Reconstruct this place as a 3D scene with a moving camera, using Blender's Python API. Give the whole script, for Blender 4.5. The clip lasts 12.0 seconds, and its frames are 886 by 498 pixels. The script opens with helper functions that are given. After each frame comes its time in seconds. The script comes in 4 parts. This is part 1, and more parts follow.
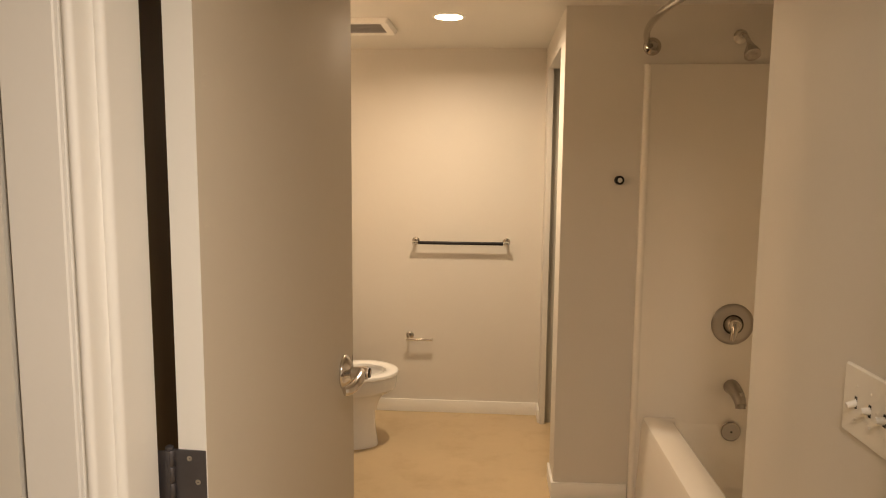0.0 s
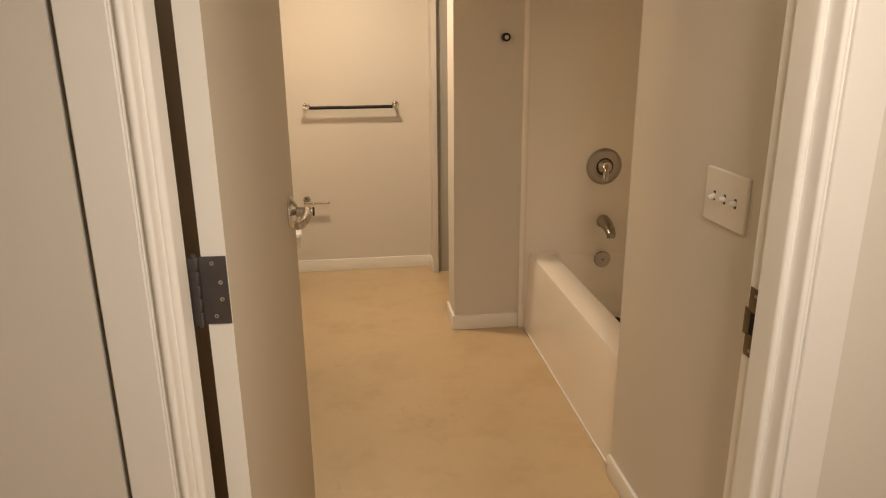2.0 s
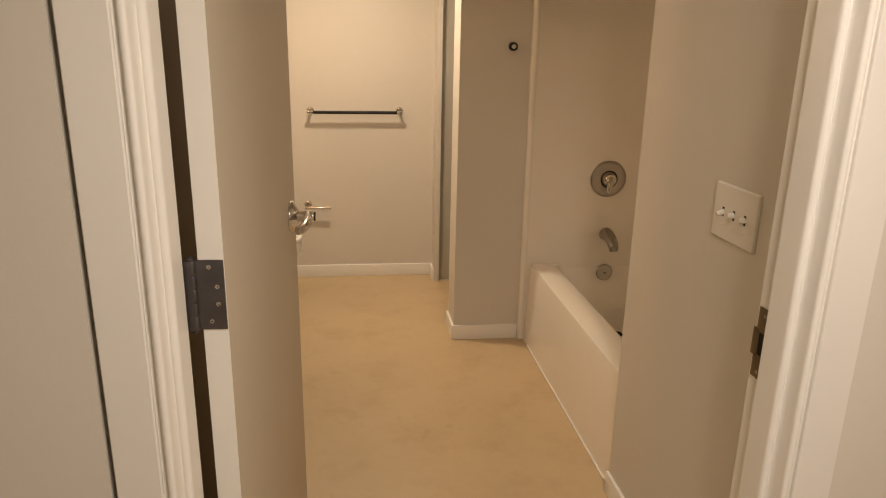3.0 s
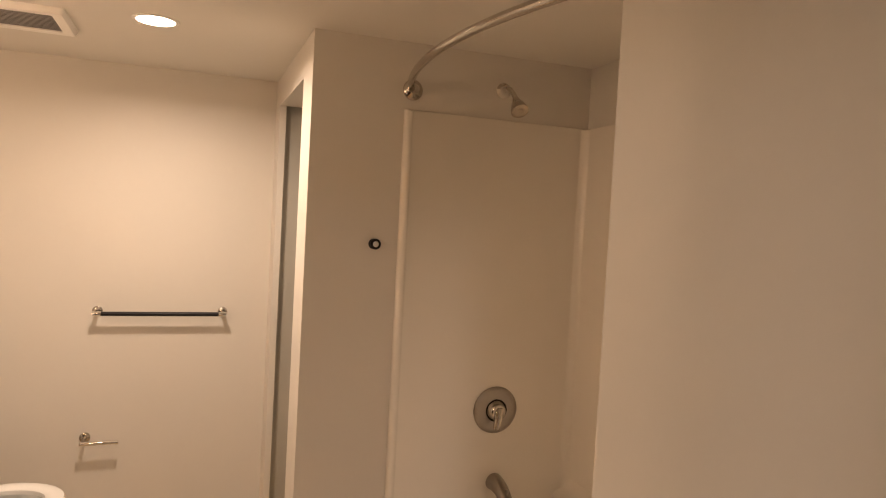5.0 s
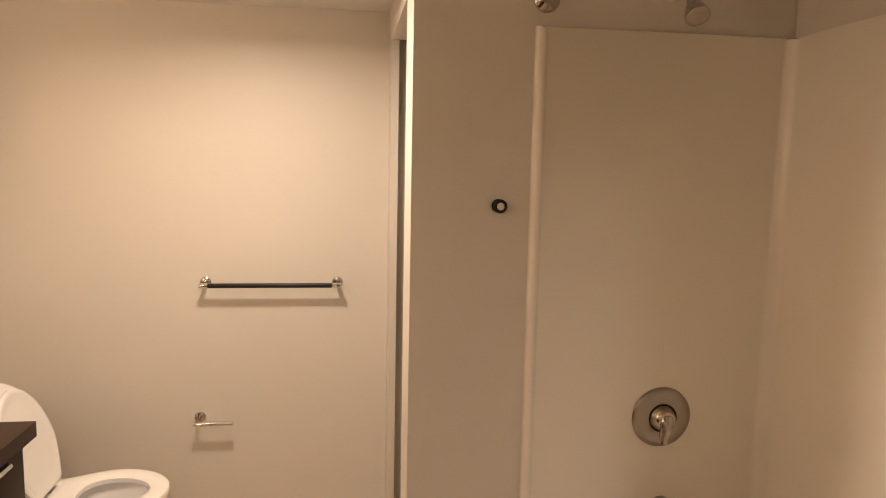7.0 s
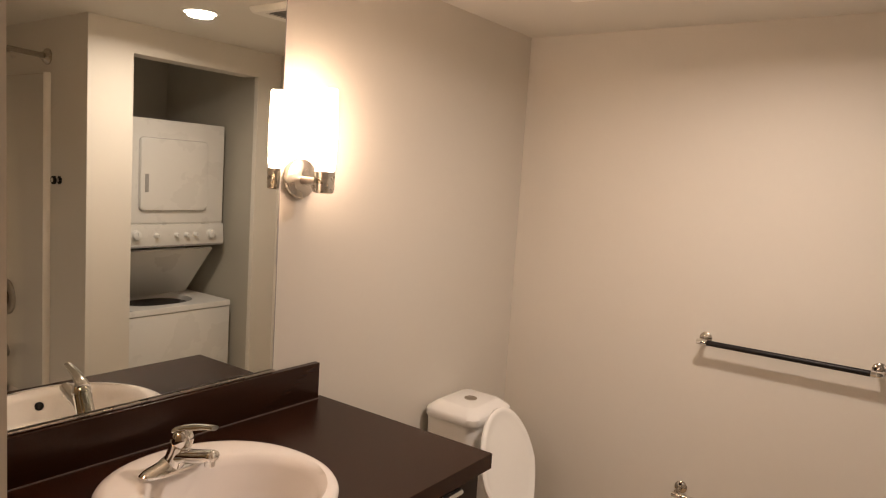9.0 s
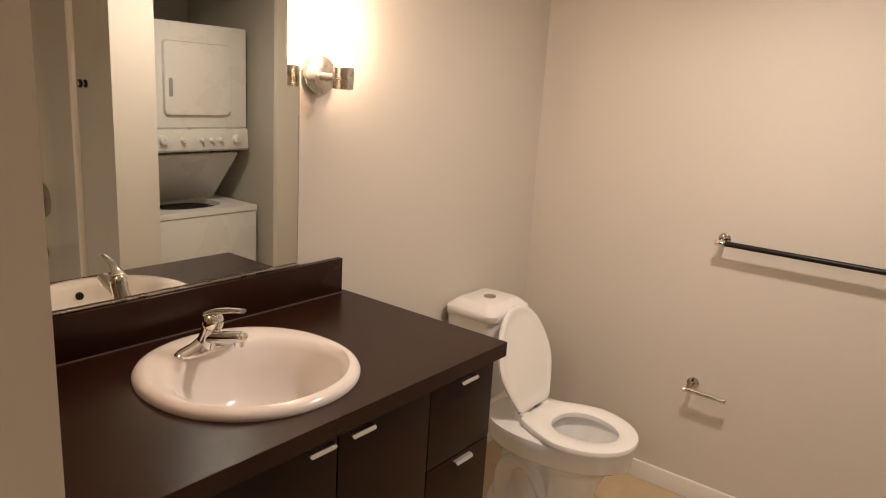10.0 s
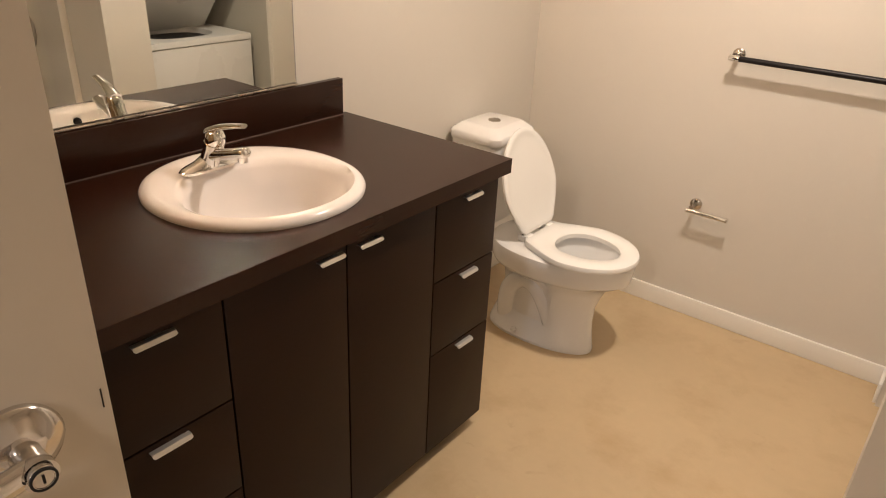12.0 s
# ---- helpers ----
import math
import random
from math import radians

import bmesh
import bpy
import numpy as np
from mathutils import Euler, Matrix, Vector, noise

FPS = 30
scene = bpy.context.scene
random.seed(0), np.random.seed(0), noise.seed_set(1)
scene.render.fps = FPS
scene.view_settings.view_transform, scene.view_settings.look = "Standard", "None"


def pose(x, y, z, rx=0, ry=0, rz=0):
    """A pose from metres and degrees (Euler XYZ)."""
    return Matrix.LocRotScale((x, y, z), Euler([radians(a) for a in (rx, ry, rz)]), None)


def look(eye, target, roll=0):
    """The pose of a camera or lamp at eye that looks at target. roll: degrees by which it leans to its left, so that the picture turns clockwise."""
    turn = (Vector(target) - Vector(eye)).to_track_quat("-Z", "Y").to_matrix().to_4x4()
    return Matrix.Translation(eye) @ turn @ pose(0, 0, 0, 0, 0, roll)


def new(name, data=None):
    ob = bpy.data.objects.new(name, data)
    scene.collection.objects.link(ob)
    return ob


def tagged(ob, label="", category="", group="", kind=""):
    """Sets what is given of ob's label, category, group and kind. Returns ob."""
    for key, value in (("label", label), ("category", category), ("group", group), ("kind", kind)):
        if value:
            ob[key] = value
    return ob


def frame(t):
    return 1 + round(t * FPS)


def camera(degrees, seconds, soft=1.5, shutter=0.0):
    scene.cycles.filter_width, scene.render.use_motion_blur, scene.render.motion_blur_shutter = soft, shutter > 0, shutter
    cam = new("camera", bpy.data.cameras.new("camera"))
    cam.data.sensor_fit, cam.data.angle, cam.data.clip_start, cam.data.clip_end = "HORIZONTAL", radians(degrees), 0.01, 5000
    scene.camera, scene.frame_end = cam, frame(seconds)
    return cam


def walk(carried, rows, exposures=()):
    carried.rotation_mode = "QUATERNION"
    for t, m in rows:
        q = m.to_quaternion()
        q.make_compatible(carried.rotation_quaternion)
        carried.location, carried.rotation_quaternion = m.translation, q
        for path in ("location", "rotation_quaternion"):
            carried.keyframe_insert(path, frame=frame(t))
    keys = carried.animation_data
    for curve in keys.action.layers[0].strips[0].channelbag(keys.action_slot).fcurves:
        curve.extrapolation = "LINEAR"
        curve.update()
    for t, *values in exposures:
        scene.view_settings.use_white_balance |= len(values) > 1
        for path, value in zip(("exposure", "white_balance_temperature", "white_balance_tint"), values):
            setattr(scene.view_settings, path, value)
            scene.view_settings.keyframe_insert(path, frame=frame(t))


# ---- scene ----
cam = camera(65.4, 12.0, soft=1.1)
PATH = [
    (0, (0.233, 0.721, 1.531), (0.094, 2.701, 1.29), 0.5),
    (0.5, (0.158, 0.684, 1.523), (0.202, 2.659, 1.212), 0.9),
    (1, (0.12, 0.58, 1.501), (0.241, 2.533, 1.086), -0.6),
    (1.5, (0.075, 0.493, 1.487), (0.247, 2.412, 0.952), -0.1),
    (2, (0.054, 0.473, 1.476), (0.297, 2.369, 0.889), -0.5),
    (2.5, (0.032, 0.467, 1.462), (0.305, 2.34, 0.817), -0.0),
    (3, (0.051, 0.504, 1.47), (0.296, 2.407, 0.905), 1.1),
    (3.5, (0.05, 0.711, 1.491), (0.415, 2.638, 1.098), 0.6),
    (3.7, (0.046, 0.829, 1.512), (0.5, 2.757, 1.234), 0.1),
    (5.3, (0.163, 1.441, 1.562), (0.892, 3.302, 1.487), 2.5),
    (5.5, (0.156, 1.484, 1.564), (0.909, 3.332, 1.426), 1.6),
    (6, (0.146, 1.585, 1.565), (0.961, 3.382, 1.236), 0.9),
    (6.5, (0.218, 1.701, 1.572), (0.904, 3.532, 1.147), 0.4),
    (7, (0.361, 1.897, 1.582), (0.639, 3.863, 1.342), 1.2),
    (7.5, (0.397, 2.026, 1.586), (0.416, 4.007, 1.311), 0.7),
    (7.7, (0.393, 2.088, 1.584), (0.191, 4.056, 1.291), 1.1),
    (9.3, (0.462, 2.256, 1.608), (-0.756, 3.827, 1.389), 4.2),
    (9.5, (0.473, 2.247, 1.59), (-0.749, 3.807, 1.322), 4.0),
    (10, (0.49, 2.235, 1.563), (-0.699, 3.777, 1.105), 3.6),
    (10.5, (0.497, 2.219, 1.547), (-0.658, 3.744, 0.962), 3.4),
    (11, (0.507, 2.202, 1.527), (-0.651, 3.688, 0.853), 2.9),
    (11.5, (0.515, 2.21, 1.515), (-0.609, 3.67, 0.738), 2.6),
    (12, (0.499, 2.228, 1.497), (-0.586, 3.656, 0.612), 2.8),
]
EXPOSURE = [(0, -0.27, 7000, 12), (2.5, -0.34, 6850, 12), (3.7, -0.38, 6800, 14), (5.3, -0.20, 6550, 20), (7.7, -0.18, 6400, 17), (9.3, -0.52, 5920, 17),
            (10, -0.38, 5920, 16), (11, -0.12, 5900, 14), (12, 0.03, 5850, 13)]
walk(cam, [(t, look(eye, target, roll)) for t, eye, target, roll in PATH], EXPOSURE)

# ---- light ----
scene.view_settings.exposure = 0.0
world = bpy.data.worlds.new("world")
scene.world = world
world.use_nodes = True
world.node_tree.nodes["Background"].inputs[0].default_value = (0.02, 0.018, 0.015, 1)
world.node_tree.nodes["Background"].inputs[1].default_value = 0.3

WARM = (1.0, 0.81, 0.60)
SCONCE_GLOW = 76.0
DOWNLIGHT_W = 20.0
HALL_W = 24.0


def disc_lamp(name, x, y, z, watts, size, spread, colour):
    data = bpy.data.lights.new(name, "AREA")
    data.shape, data.size, data.energy, data.color = "DISK", size, watts, colour
    data.spread = radians(spread)
    ob = new(name, data)
    ob.matrix_world = pose(x, y, z)
    return ob


disc_lamp("bathroom_downlight_lamp", 0.02, 4.00, 2.195, DOWNLIGHT_W, 0.10, 166, WARM)
disc_lamp("hall_ceiling_lamp", 0.48, 0.66, 2.180, HALL_W, 0.28, 164, (1.0, 0.91, 0.83))


# ---- materials ----
def material(name, colour, rough=0.5, metal=0.0, vary=0.05, scale=6.0, fine=90.0, bump=0.0, bump_scale=250.0,
             coat=0.0, rough_vary=0.08, stain=None, stain_amount=0.0, stain_scale=3.0):
    m = bpy.data.materials.new(name)
    m.use_nodes = True
    n, l = m.node_tree.nodes, m.node_tree.links
    b = n["Principled BSDF"]
    co = n.new("ShaderNodeTexCoord")
    big, small = n.new("ShaderNodeTexNoise"), n.new("ShaderNodeTexNoise")
    big.inputs["Scale"].default_value, big.inputs["Detail"].default_value = scale, 5
    small.inputs["Scale"].default_value, small.inputs["Detail"].default_value = fine, 3
    l.new(co.outputs["Object"], big.inputs["Vector"])
    l.new(co.outputs["Object"], small.inputs["Vector"])
    mixed = n.new("ShaderNodeMath")
    mixed.operation = "MULTIPLY_ADD"
    mixed.inputs[1].default_value = 0.35
    l.new(small.outputs["Fac"], mixed.inputs[0])
    l.new(big.outputs["Fac"], mixed.inputs[2])
    ramp = n.new("ShaderNodeMapRange")
    ramp.inputs["From Min"].default_value, ramp.inputs["From Max"].default_value = 0.2, 1.15
    ramp.inputs["To Min"].default_value, ramp.inputs["To Max"].default_value = 1 - vary, 1 + vary
    l.new(mixed.outputs[0], ramp.inputs["Value"])
    tone = n.new("ShaderNodeVectorMath")
    tone.operation = "SCALE"
    tone.inputs[0].default_value = colour
    l.new(ramp.outputs["Result"], tone.inputs["Scale"])
    last = tone.outputs["Vector"]
    if stain:
        blot = n.new("ShaderNodeTexNoise")
        blot.inputs["Scale"].default_value, blot.inputs["Detail"].default_value = stain_scale, 9
        blot.inputs["Roughness"].default_value = 0.62
        l.new(co.outputs["Object"], blot.inputs["Vector"])
        cut = n.new("ShaderNodeMapRange")
        cut.inputs["From Min"].default_value, cut.inputs["From Max"].default_value = 0.50, 0.70
        cut.inputs["To Max"].default_value = stain_amount
        l.new(blot.outputs["Fac"], cut.inputs["Value"])
        mix = n.new("ShaderNodeMix")
        mix.data_type = "RGBA"
        l.new(cut.outputs["Result"], mix.inputs["Factor"])
        l.new(last, mix.inputs["A"])
        mix.inputs["B"].default_value = (*stain, 1)
        last = mix.outputs["Result"]
    l.new(last, b.inputs["Base Color"])
    gloss = n.new("ShaderNodeMapRange")
    gloss.inputs["From Min"].default_value, gloss.inputs["From Max"].default_value = 0.15, 0.85
    gloss.inputs["To Min"].default_value = max(0.01, rough - rough_vary)
    gloss.inputs["To Max"].default_value = min(1.0, rough + rough_vary)
    l.new(big.outputs["Fac"], gloss.inputs["Value"])
    l.new(gloss.outputs["Result"], b.inputs["Roughness"])
    b.inputs["Metallic"].default_value = metal
    b.inputs["Coat Weight"].default_value = coat
    b.inputs["Coat Roughness"].default_value = 0.12
    if bump:
        fine_noise = n.new("ShaderNodeTexNoise")
        fine_noise.inputs["Scale"].default_value, fine_noise.inputs["Detail"].default_value = bump_scale, 3
        l.new(co.outputs["Object"], fine_noise.inputs["Vector"])
        rise = n.new("ShaderNodeBump")
        rise.inputs["Strength"].default_value, rise.inputs["Distance"].default_value = bump, 0.002
        l.new(fine_noise.outputs["Fac"], rise.inputs["Height"])
        l.new(rise.outputs["Normal"], b.inputs["Normal"])
    return m


def grained(name, dark, light, rough, shine):
    """Dark laminate with a fine grain that runs along y."""
    m = material(name, dark, rough, vary=0.15, scale=4.0, fine=160.0, rough_vary=0.0)
    n, l = m.node_tree.nodes, m.node_tree.links
    b = n["Principled BSDF"]
    b.inputs["Specular IOR Level"].default_value = shine
    co = n.new("ShaderNodeTexCoord")
    stretch = n.new("ShaderNodeMapping")
    stretch.inputs["Scale"].default_value = (60, 2.0, 60)
    l.new(co.outputs["Object"], stretch.inputs["Vector"])
    grain = n.new("ShaderNodeTexNoise")
    grain.inputs["Scale"].default_value, grain.inputs["Detail"].default_value = 3.0, 6
    l.new(stretch.outputs["Vector"], grain.inputs["Vector"])
    mix = n.new("ShaderNodeMix")
    mix.data_type = "RGBA"
    mix.inputs["A"].default_value, mix.inputs["B"].default_value = (*dark, 1), (*light, 1)
    l.new(grain.outputs["Fac"], mix.inputs["Factor"])
    l.new(mix.outputs["Result"], b.inputs["Base Color"])
    return m


def glowing(name, colour, strength):
    m = bpy.data.materials.new(name)
    m.use_nodes = True
    b = m.node_tree.nodes["Principled BSDF"]
    b.inputs["Base Color"].default_value = (0.9, 0.88, 0.82, 1)
    b.inputs["Roughness"].default_value = 0.3
    b.inputs["Emission Color"].default_value = (*colour, 1)
    b.inputs["Emission Strength"].default_value = strength
    return m


WALL = material("wall_paint", (0.66, 0.622, 0.556), 0.55, vary=0.025, scale=2.2, fine=60, bump=0.07, bump_scale=220)
TRIM = material("trim_paint", (0.85, 0.83, 0.78), 0.34, vary=0.025, scale=5, bump=0.04, bump_scale=90)
DOORP = material("door_paint", (0.57, 0.50, 0.395), 0.62, vary=0.03, scale=3, fine=40, bump=0.08, bump_scale=160)
CEIL = material("ceiling_paint", (0.72, 0.69, 0.63), 0.75, vary=0.03, scale=2.5, bump=0.15, bump_scale=180)
VINYL = material("floor_vinyl", (0.555, 0.425, 0.255), 0.36, vary=0.10, scale=2.6, fine=26, bump=0.05, bump_scale=60,
                 stain=(0.37, 0.245, 0.115), stain_amount=0.38, stain_scale=4.0)


def scuffed(m, colour, amount, scale):
    """Scattered small scuff marks over a material's colour."""
    n, l = m.node_tree.nodes, m.node_tree.links
    b = n["Principled BSDF"]
    base = b.inputs["Base Color"].links[0].from_socket
    co = n.new("ShaderNodeTexCoord")
    marks, zone = n.new("ShaderNodeTexNoise"), n.new("ShaderNodeTexNoise")
    marks.inputs["Scale"].default_value, marks.inputs["Detail"].default_value, marks.inputs["Distortion"].default_value = scale, 4, 1.2
    zone.inputs["Scale"].default_value, zone.inputs["Detail"].default_value = 1.9, 2
    l.new(co.outputs["Object"], marks.inputs["Vector"])
    l.new(co.outputs["Object"], zone.inputs["Vector"])
    cut, where = n.new("ShaderNodeMapRange"), n.new("ShaderNodeMapRange")
    cut.inputs["From Min"].default_value, cut.inputs["From Max"].default_value = 0.63, 0.72
    where.inputs["From Min"].default_value, where.inputs["From Max"].default_value = 0.46, 0.60
    where.inputs["To Max"].default_value = amount
    l.new(marks.outputs["Fac"], cut.inputs["Value"])
    l.new(zone.outputs["Fac"], where.inputs["Value"])
    both = n.new("ShaderNodeMath")
    both.operation = "MULTIPLY"
    l.new(cut.outputs["Result"], both.inputs[0])
    l.new(where.outputs["Result"], both.inputs[1])
    mix = n.new("ShaderNodeMix")
    mix.data_type = "RGBA"
    l.new(both.outputs[0], mix.inputs["Factor"])
    l.new(base, mix.inputs["A"])
    mix.inputs["B"].default_value = (*colour, 1)
    l.new(mix.outputs["Result"], b.inputs["Base Color"])


scuffed(VINYL, (0.36, 0.23, 0.13), 0.28, 9.0)
FIBRE = material("tub_fibreglass", (0.88, 0.83, 0.745), 0.17, vary=0.02, scale=3, coat=0.5, rough_vary=0.03)
BISCUIT = material("biscuit_ceramic", (0.82, 0.78, 0.755), 0.16, vary=0.012, scale=4, rough_vary=0.0)
PORC = material("porcelain", (0.82, 0.81, 0.79), 0.16, vary=0.015, scale=4, coat=0.25, rough_vary=0.03)
SEATP = material("seat_plastic", (0.86, 0.845, 0.81), 0.20, vary=0.015, scale=5, rough_vary=0.04)
CHROME = material("chrome", (0.80, 0.79, 0.77), 0.08, metal=1, vary=0.03, scale=14, rough_vary=0.04)
DOORCHROME = material("door_chrome", (0.68, 0.65, 0.62), 0.13, metal=1, vary=0.05, scale=14, rough_vary=0.04)
# chrome with a darker base colour than CHROME
LEVER = material("dark_chrome", (0.50, 0.46, 0.41), 0.14, metal=1, vary=0.06, scale=14, rough_vary=0.05)
NICKEL = material("brushed_nickel", (0.60, 0.56, 0.50), 0.28, metal=1, vary=0.05, scale=20, fine=200, rough_vary=0.06)
ALU = material("brushed_aluminium", (0.78, 0.765, 0.74), 0.34, metal=0.9, vary=0.04, scale=20, fine=200)
CASING = material("casing_paint", (0.78, 0.755, 0.71), 0.5, vary=0.025, scale=4, bump=0.06, bump_scale=120)
HINGE = material("dark_hinge_steel", (0.13, 0.12, 0.125), 0.45, metal=0.8, vary=0.15, scale=30, fine=150)
STRIKE = material("aged_strike_brass", (0.22, 0.17, 0.11), 0.42, metal=0.9, vary=0.2, scale=40)
BLACK = material("black_enamel", (0.012, 0.010, 0.010), 0.38, vary=0.2, scale=30)
RUBBER = material("black_rubber", (0.015, 0.014, 0.013), 0.55, vary=0.1, scale=30)
for dull in (BLACK, RUBBER):
    dull.node_tree.nodes["Principled BSDF"].inputs["Specular IOR Level"].default_value = 0.22
ESPRESSO = grained("espresso_laminate", (0.0150, 0.0050, 0.0016), (0.0205, 0.0074, 0.0025), 0.42, 0.20)
TOPLAM = grained("espresso_worktop", (0.0210, 0.0070, 0.0033), (0.0275, 0.0096, 0.0047), 0.27, 0.25)
KICK = material("toe_kick_black", (0.012, 0.009, 0.007), 0.6, vary=0.1)
WHITEWARE = material("appliance_enamel", (0.70, 0.69, 0.665), 0.28, vary=0.015, scale=4, rough_vary=0.04)
GREYPL = material("grey_plastic", (0.30, 0.29, 0.28), 0.5, vary=0.06)
PLATEP = material("switch_plastic", (0.80, 0.76, 0.68), 0.32, vary=0.02, scale=20)
# one even grey, darker than WALL
CLOSET = material("closet_grey", (0.43, 0.41, 0.355), 0.6, vary=0.03, scale=3, bump=0.08)
SATIN = material("satin_chrome", (0.38, 0.35, 0.31), 0.33, metal=1, vary=0.06, scale=18, rough_vary=0.06)
# dark brown puts the shade behind the open door into the colour
DOORSHADE = material("door_gap_shade", (0.21, 0.135, 0.055), 0.7, vary=0.08, scale=3)
# near black for shade in the frame gap; also the door's scratch
GAP = material("gap_shade_and_scratch", (0.03, 0.022, 0.015), 0.9, vary=0.1)
PRINT = material("grey_print", (0.42, 0.41, 0.40), 0.6, vary=0.05)
WATER = material("bowl_water", (0.62, 0.62, 0.58), 0.04, vary=0.02)
CAULK = material("joint_caulk", (0.12, 0.09, 0.075), 0.35, vary=0.15, scale=30)
SILVER = material("mirror_silver", (0.75, 0.77, 0.73), 0.012, metal=1, vary=0.0, rough_vary=0.003)
TUBE = glowing("lit_glass_tube", (1.0, 0.69, 0.43), SCONCE_GLOW)
# the frosted glass glows less towards its open end, to dim the wall above
tn, tl = TUBE.node_tree.nodes, TUBE.node_tree.links
along, split, fade = tn.new("ShaderNodeTexCoord"), tn.new("ShaderNodeSeparateXYZ"), tn.new("ShaderNodeMapRange")
fade.inputs["From Min"].default_value, fade.inputs["From Max"].default_value = 0.35, 1.0
fade.inputs["To Min"].default_value, fade.inputs["To Max"].default_value = SCONCE_GLOW * 1.08, SCONCE_GLOW * 0.80
tl.new(along.outputs["Generated"], split.inputs["Vector"])
tl.new(split.outputs["Z"], fade.inputs["Value"])
tl.new(fade.outputs["Result"], tn["Principled BSDF"].inputs["Emission Strength"])
LENS = glowing("lit_downlight_lens", (1.0, 0.80, 0.56), 22.0)


# ---- builders ----
ORIGIN = {}


def thing(name, at, label, category, group="", kind=""):
    ob = new(name)
    ob.empty_display_size = 0.05
    ob.location = at
    ORIGIN[ob.name] = Vector(at)
    return tagged(ob, label, category, group, kind)


def part(name, bm, mat, parent=None, label="", smooth=True, angle=40):
    """One mesh object from a bmesh in world coordinates, under a thing or a part."""
    at = ORIGIN[parent.name] if parent else Vector((0, 0, 0))
    bmesh.ops.recalc_face_normals(bm, faces=bm.faces[:])
    for v in bm.verts:
        v.co -= at
    if smooth:
        for f in bm.faces:
            f.smooth = True
        for e in bm.edges:
            e.smooth = len(e.link_faces) == 2 and e.calc_face_angle(0) < radians(angle)
    me = bpy.data.meshes.new(name)
    bm.to_mesh(me)
    bm.free()
    me.materials.append(mat)
    ob = new(name, me)
    if parent:
        ob.parent = parent
    ORIGIN[ob.name] = at
    return tagged(ob, label) if label else ob


def structure(name, bm, mat, label, category):
    return tagged(part(name, bm, mat), label, category, kind="structure")


def B():
    return bmesh.new()


def box(bm, x0, x1, y0, y1, z0, z1, bevel=0.0, segs=2, m=None):
    made = bmesh.ops.create_cube(bm, size=1.0)["verts"]
    for v in made:
        v.co = Vector((x0 + (v.co.x + 0.5) * (x1 - x0), y0 + (v.co.y + 0.5) * (y1 - y0), z0 + (v.co.z + 0.5) * (z1 - z0)))
    if bevel:
        edges = list({e for v in made for e in v.link_edges})
        made = list({v for f in bmesh.ops.bevel(bm, geom=edges, offset=bevel, segments=segs, affect="EDGES", profile=0.6,
                                                 clamp_overlap=True)["faces"] for v in f.verts} |
                    {v for v in made if v.is_valid})
    if m is not None:
        bmesh.ops.transform(bm, matrix=m, verts=made)
    return bm


def loft(bm, rings, close=True, cap=(True, True)):
    """Skin rings of equally many points."""
    rows = [[bm.verts.new(p) for p in ring] for ring in rings]
    n = len(rows[0])
    for a, b in zip(rows, rows[1:]):
        for i in range(n if close else n - 1):
            j = (i + 1) % n
            bm.faces.new((a[i], a[j], b[j], b[i]))
    if cap[0]:
        bm.faces.new(rows[0][::-1])
    if cap[1]:
        bm.faces.new(rows[-1])
    return bm


def turned(bm, base, axis, profile, segs=28, cap=(True, True)):
    """A body of revolution: profile rows are (distance along the axis, radius)."""
    axis = Vector(axis).normalized()
    q = axis.to_track_quat("Z", "Y").to_matrix()
    rings = [[Vector(base) + q @ Vector((r * math.cos(a), r * math.sin(a), d))
              for a in (2 * math.pi * i / segs for i in range(segs))] for d, r in profile]
    return loft(bm, rings, cap=cap)


def swept(bm, points, halves, segs=16, up=(0, 0, 1)):
    """A rounded bar along points; halves rows are (half width, half height)."""
    pts = [Vector(p) for p in points]
    rings = []
    for i, p in enumerate(pts):
        d = (pts[min(i + 1, len(pts) - 1)] - pts[max(i - 1, 0)]).normalized()
        side = d.cross(Vector(up))
        side = side.normalized() if side.length > 1e-4 else Vector((0, 1, 0))
        top = side.cross(d)
        w, h = halves[i] if isinstance(halves, list) else halves
        rings.append([p + side * w * math.cos(a) + top * h * math.sin(a)
                      for a in (2 * math.pi * k / segs for k in range(segs))])
    return loft(bm, rings)


def curve_points(points, n=8):
    """A smooth line through the points."""
    p = [Vector(points[0]), *[Vector(q) for q in points], Vector(points[-1])]
    out = []
    for i in range(1, len(p) - 2):
        for k in range(n):
            t = k / n
            out.append(0.5 * ((2 * p[i]) + (p[i + 1] - p[i - 1]) * t + (2 * p[i - 1] - 5 * p[i] + 4 * p[i + 1] - p[i + 2]) * t * t
                              + (3 * p[i] - p[i - 1] - 3 * p[i + 1] + p[i + 2]) * t ** 3))
    return out + [p[-2]]


def round_rect(x0, x1, y0, y1, r, z, n=6):
    out = []
    for cx, cy, a0 in ((x1 - r, y1 - r, 0), (x0 + r, y1 - r, 90), (x0 + r, y0 + r, 180), (x1 - r, y0 + r, 270)):
        for i in range(n + 1):
            a = radians(a0 + 90 * i / n)
            out.append(Vector((cx + r * math.cos(a), cy + r * math.sin(a), z)))
    return out


def oval(cx, cy, ax, ay, z, n=48, power=2.0):
    out = []
    for i in range(n):
        a = 2 * math.pi * i / n
        c, s = math.cos(a), math.sin(a)
        out.append(Vector((cx + ax * math.copysign(abs(c) ** (2 / power), c), cy + ay * math.copysign(abs(s) ** (2 / power), s), z)))
    return out


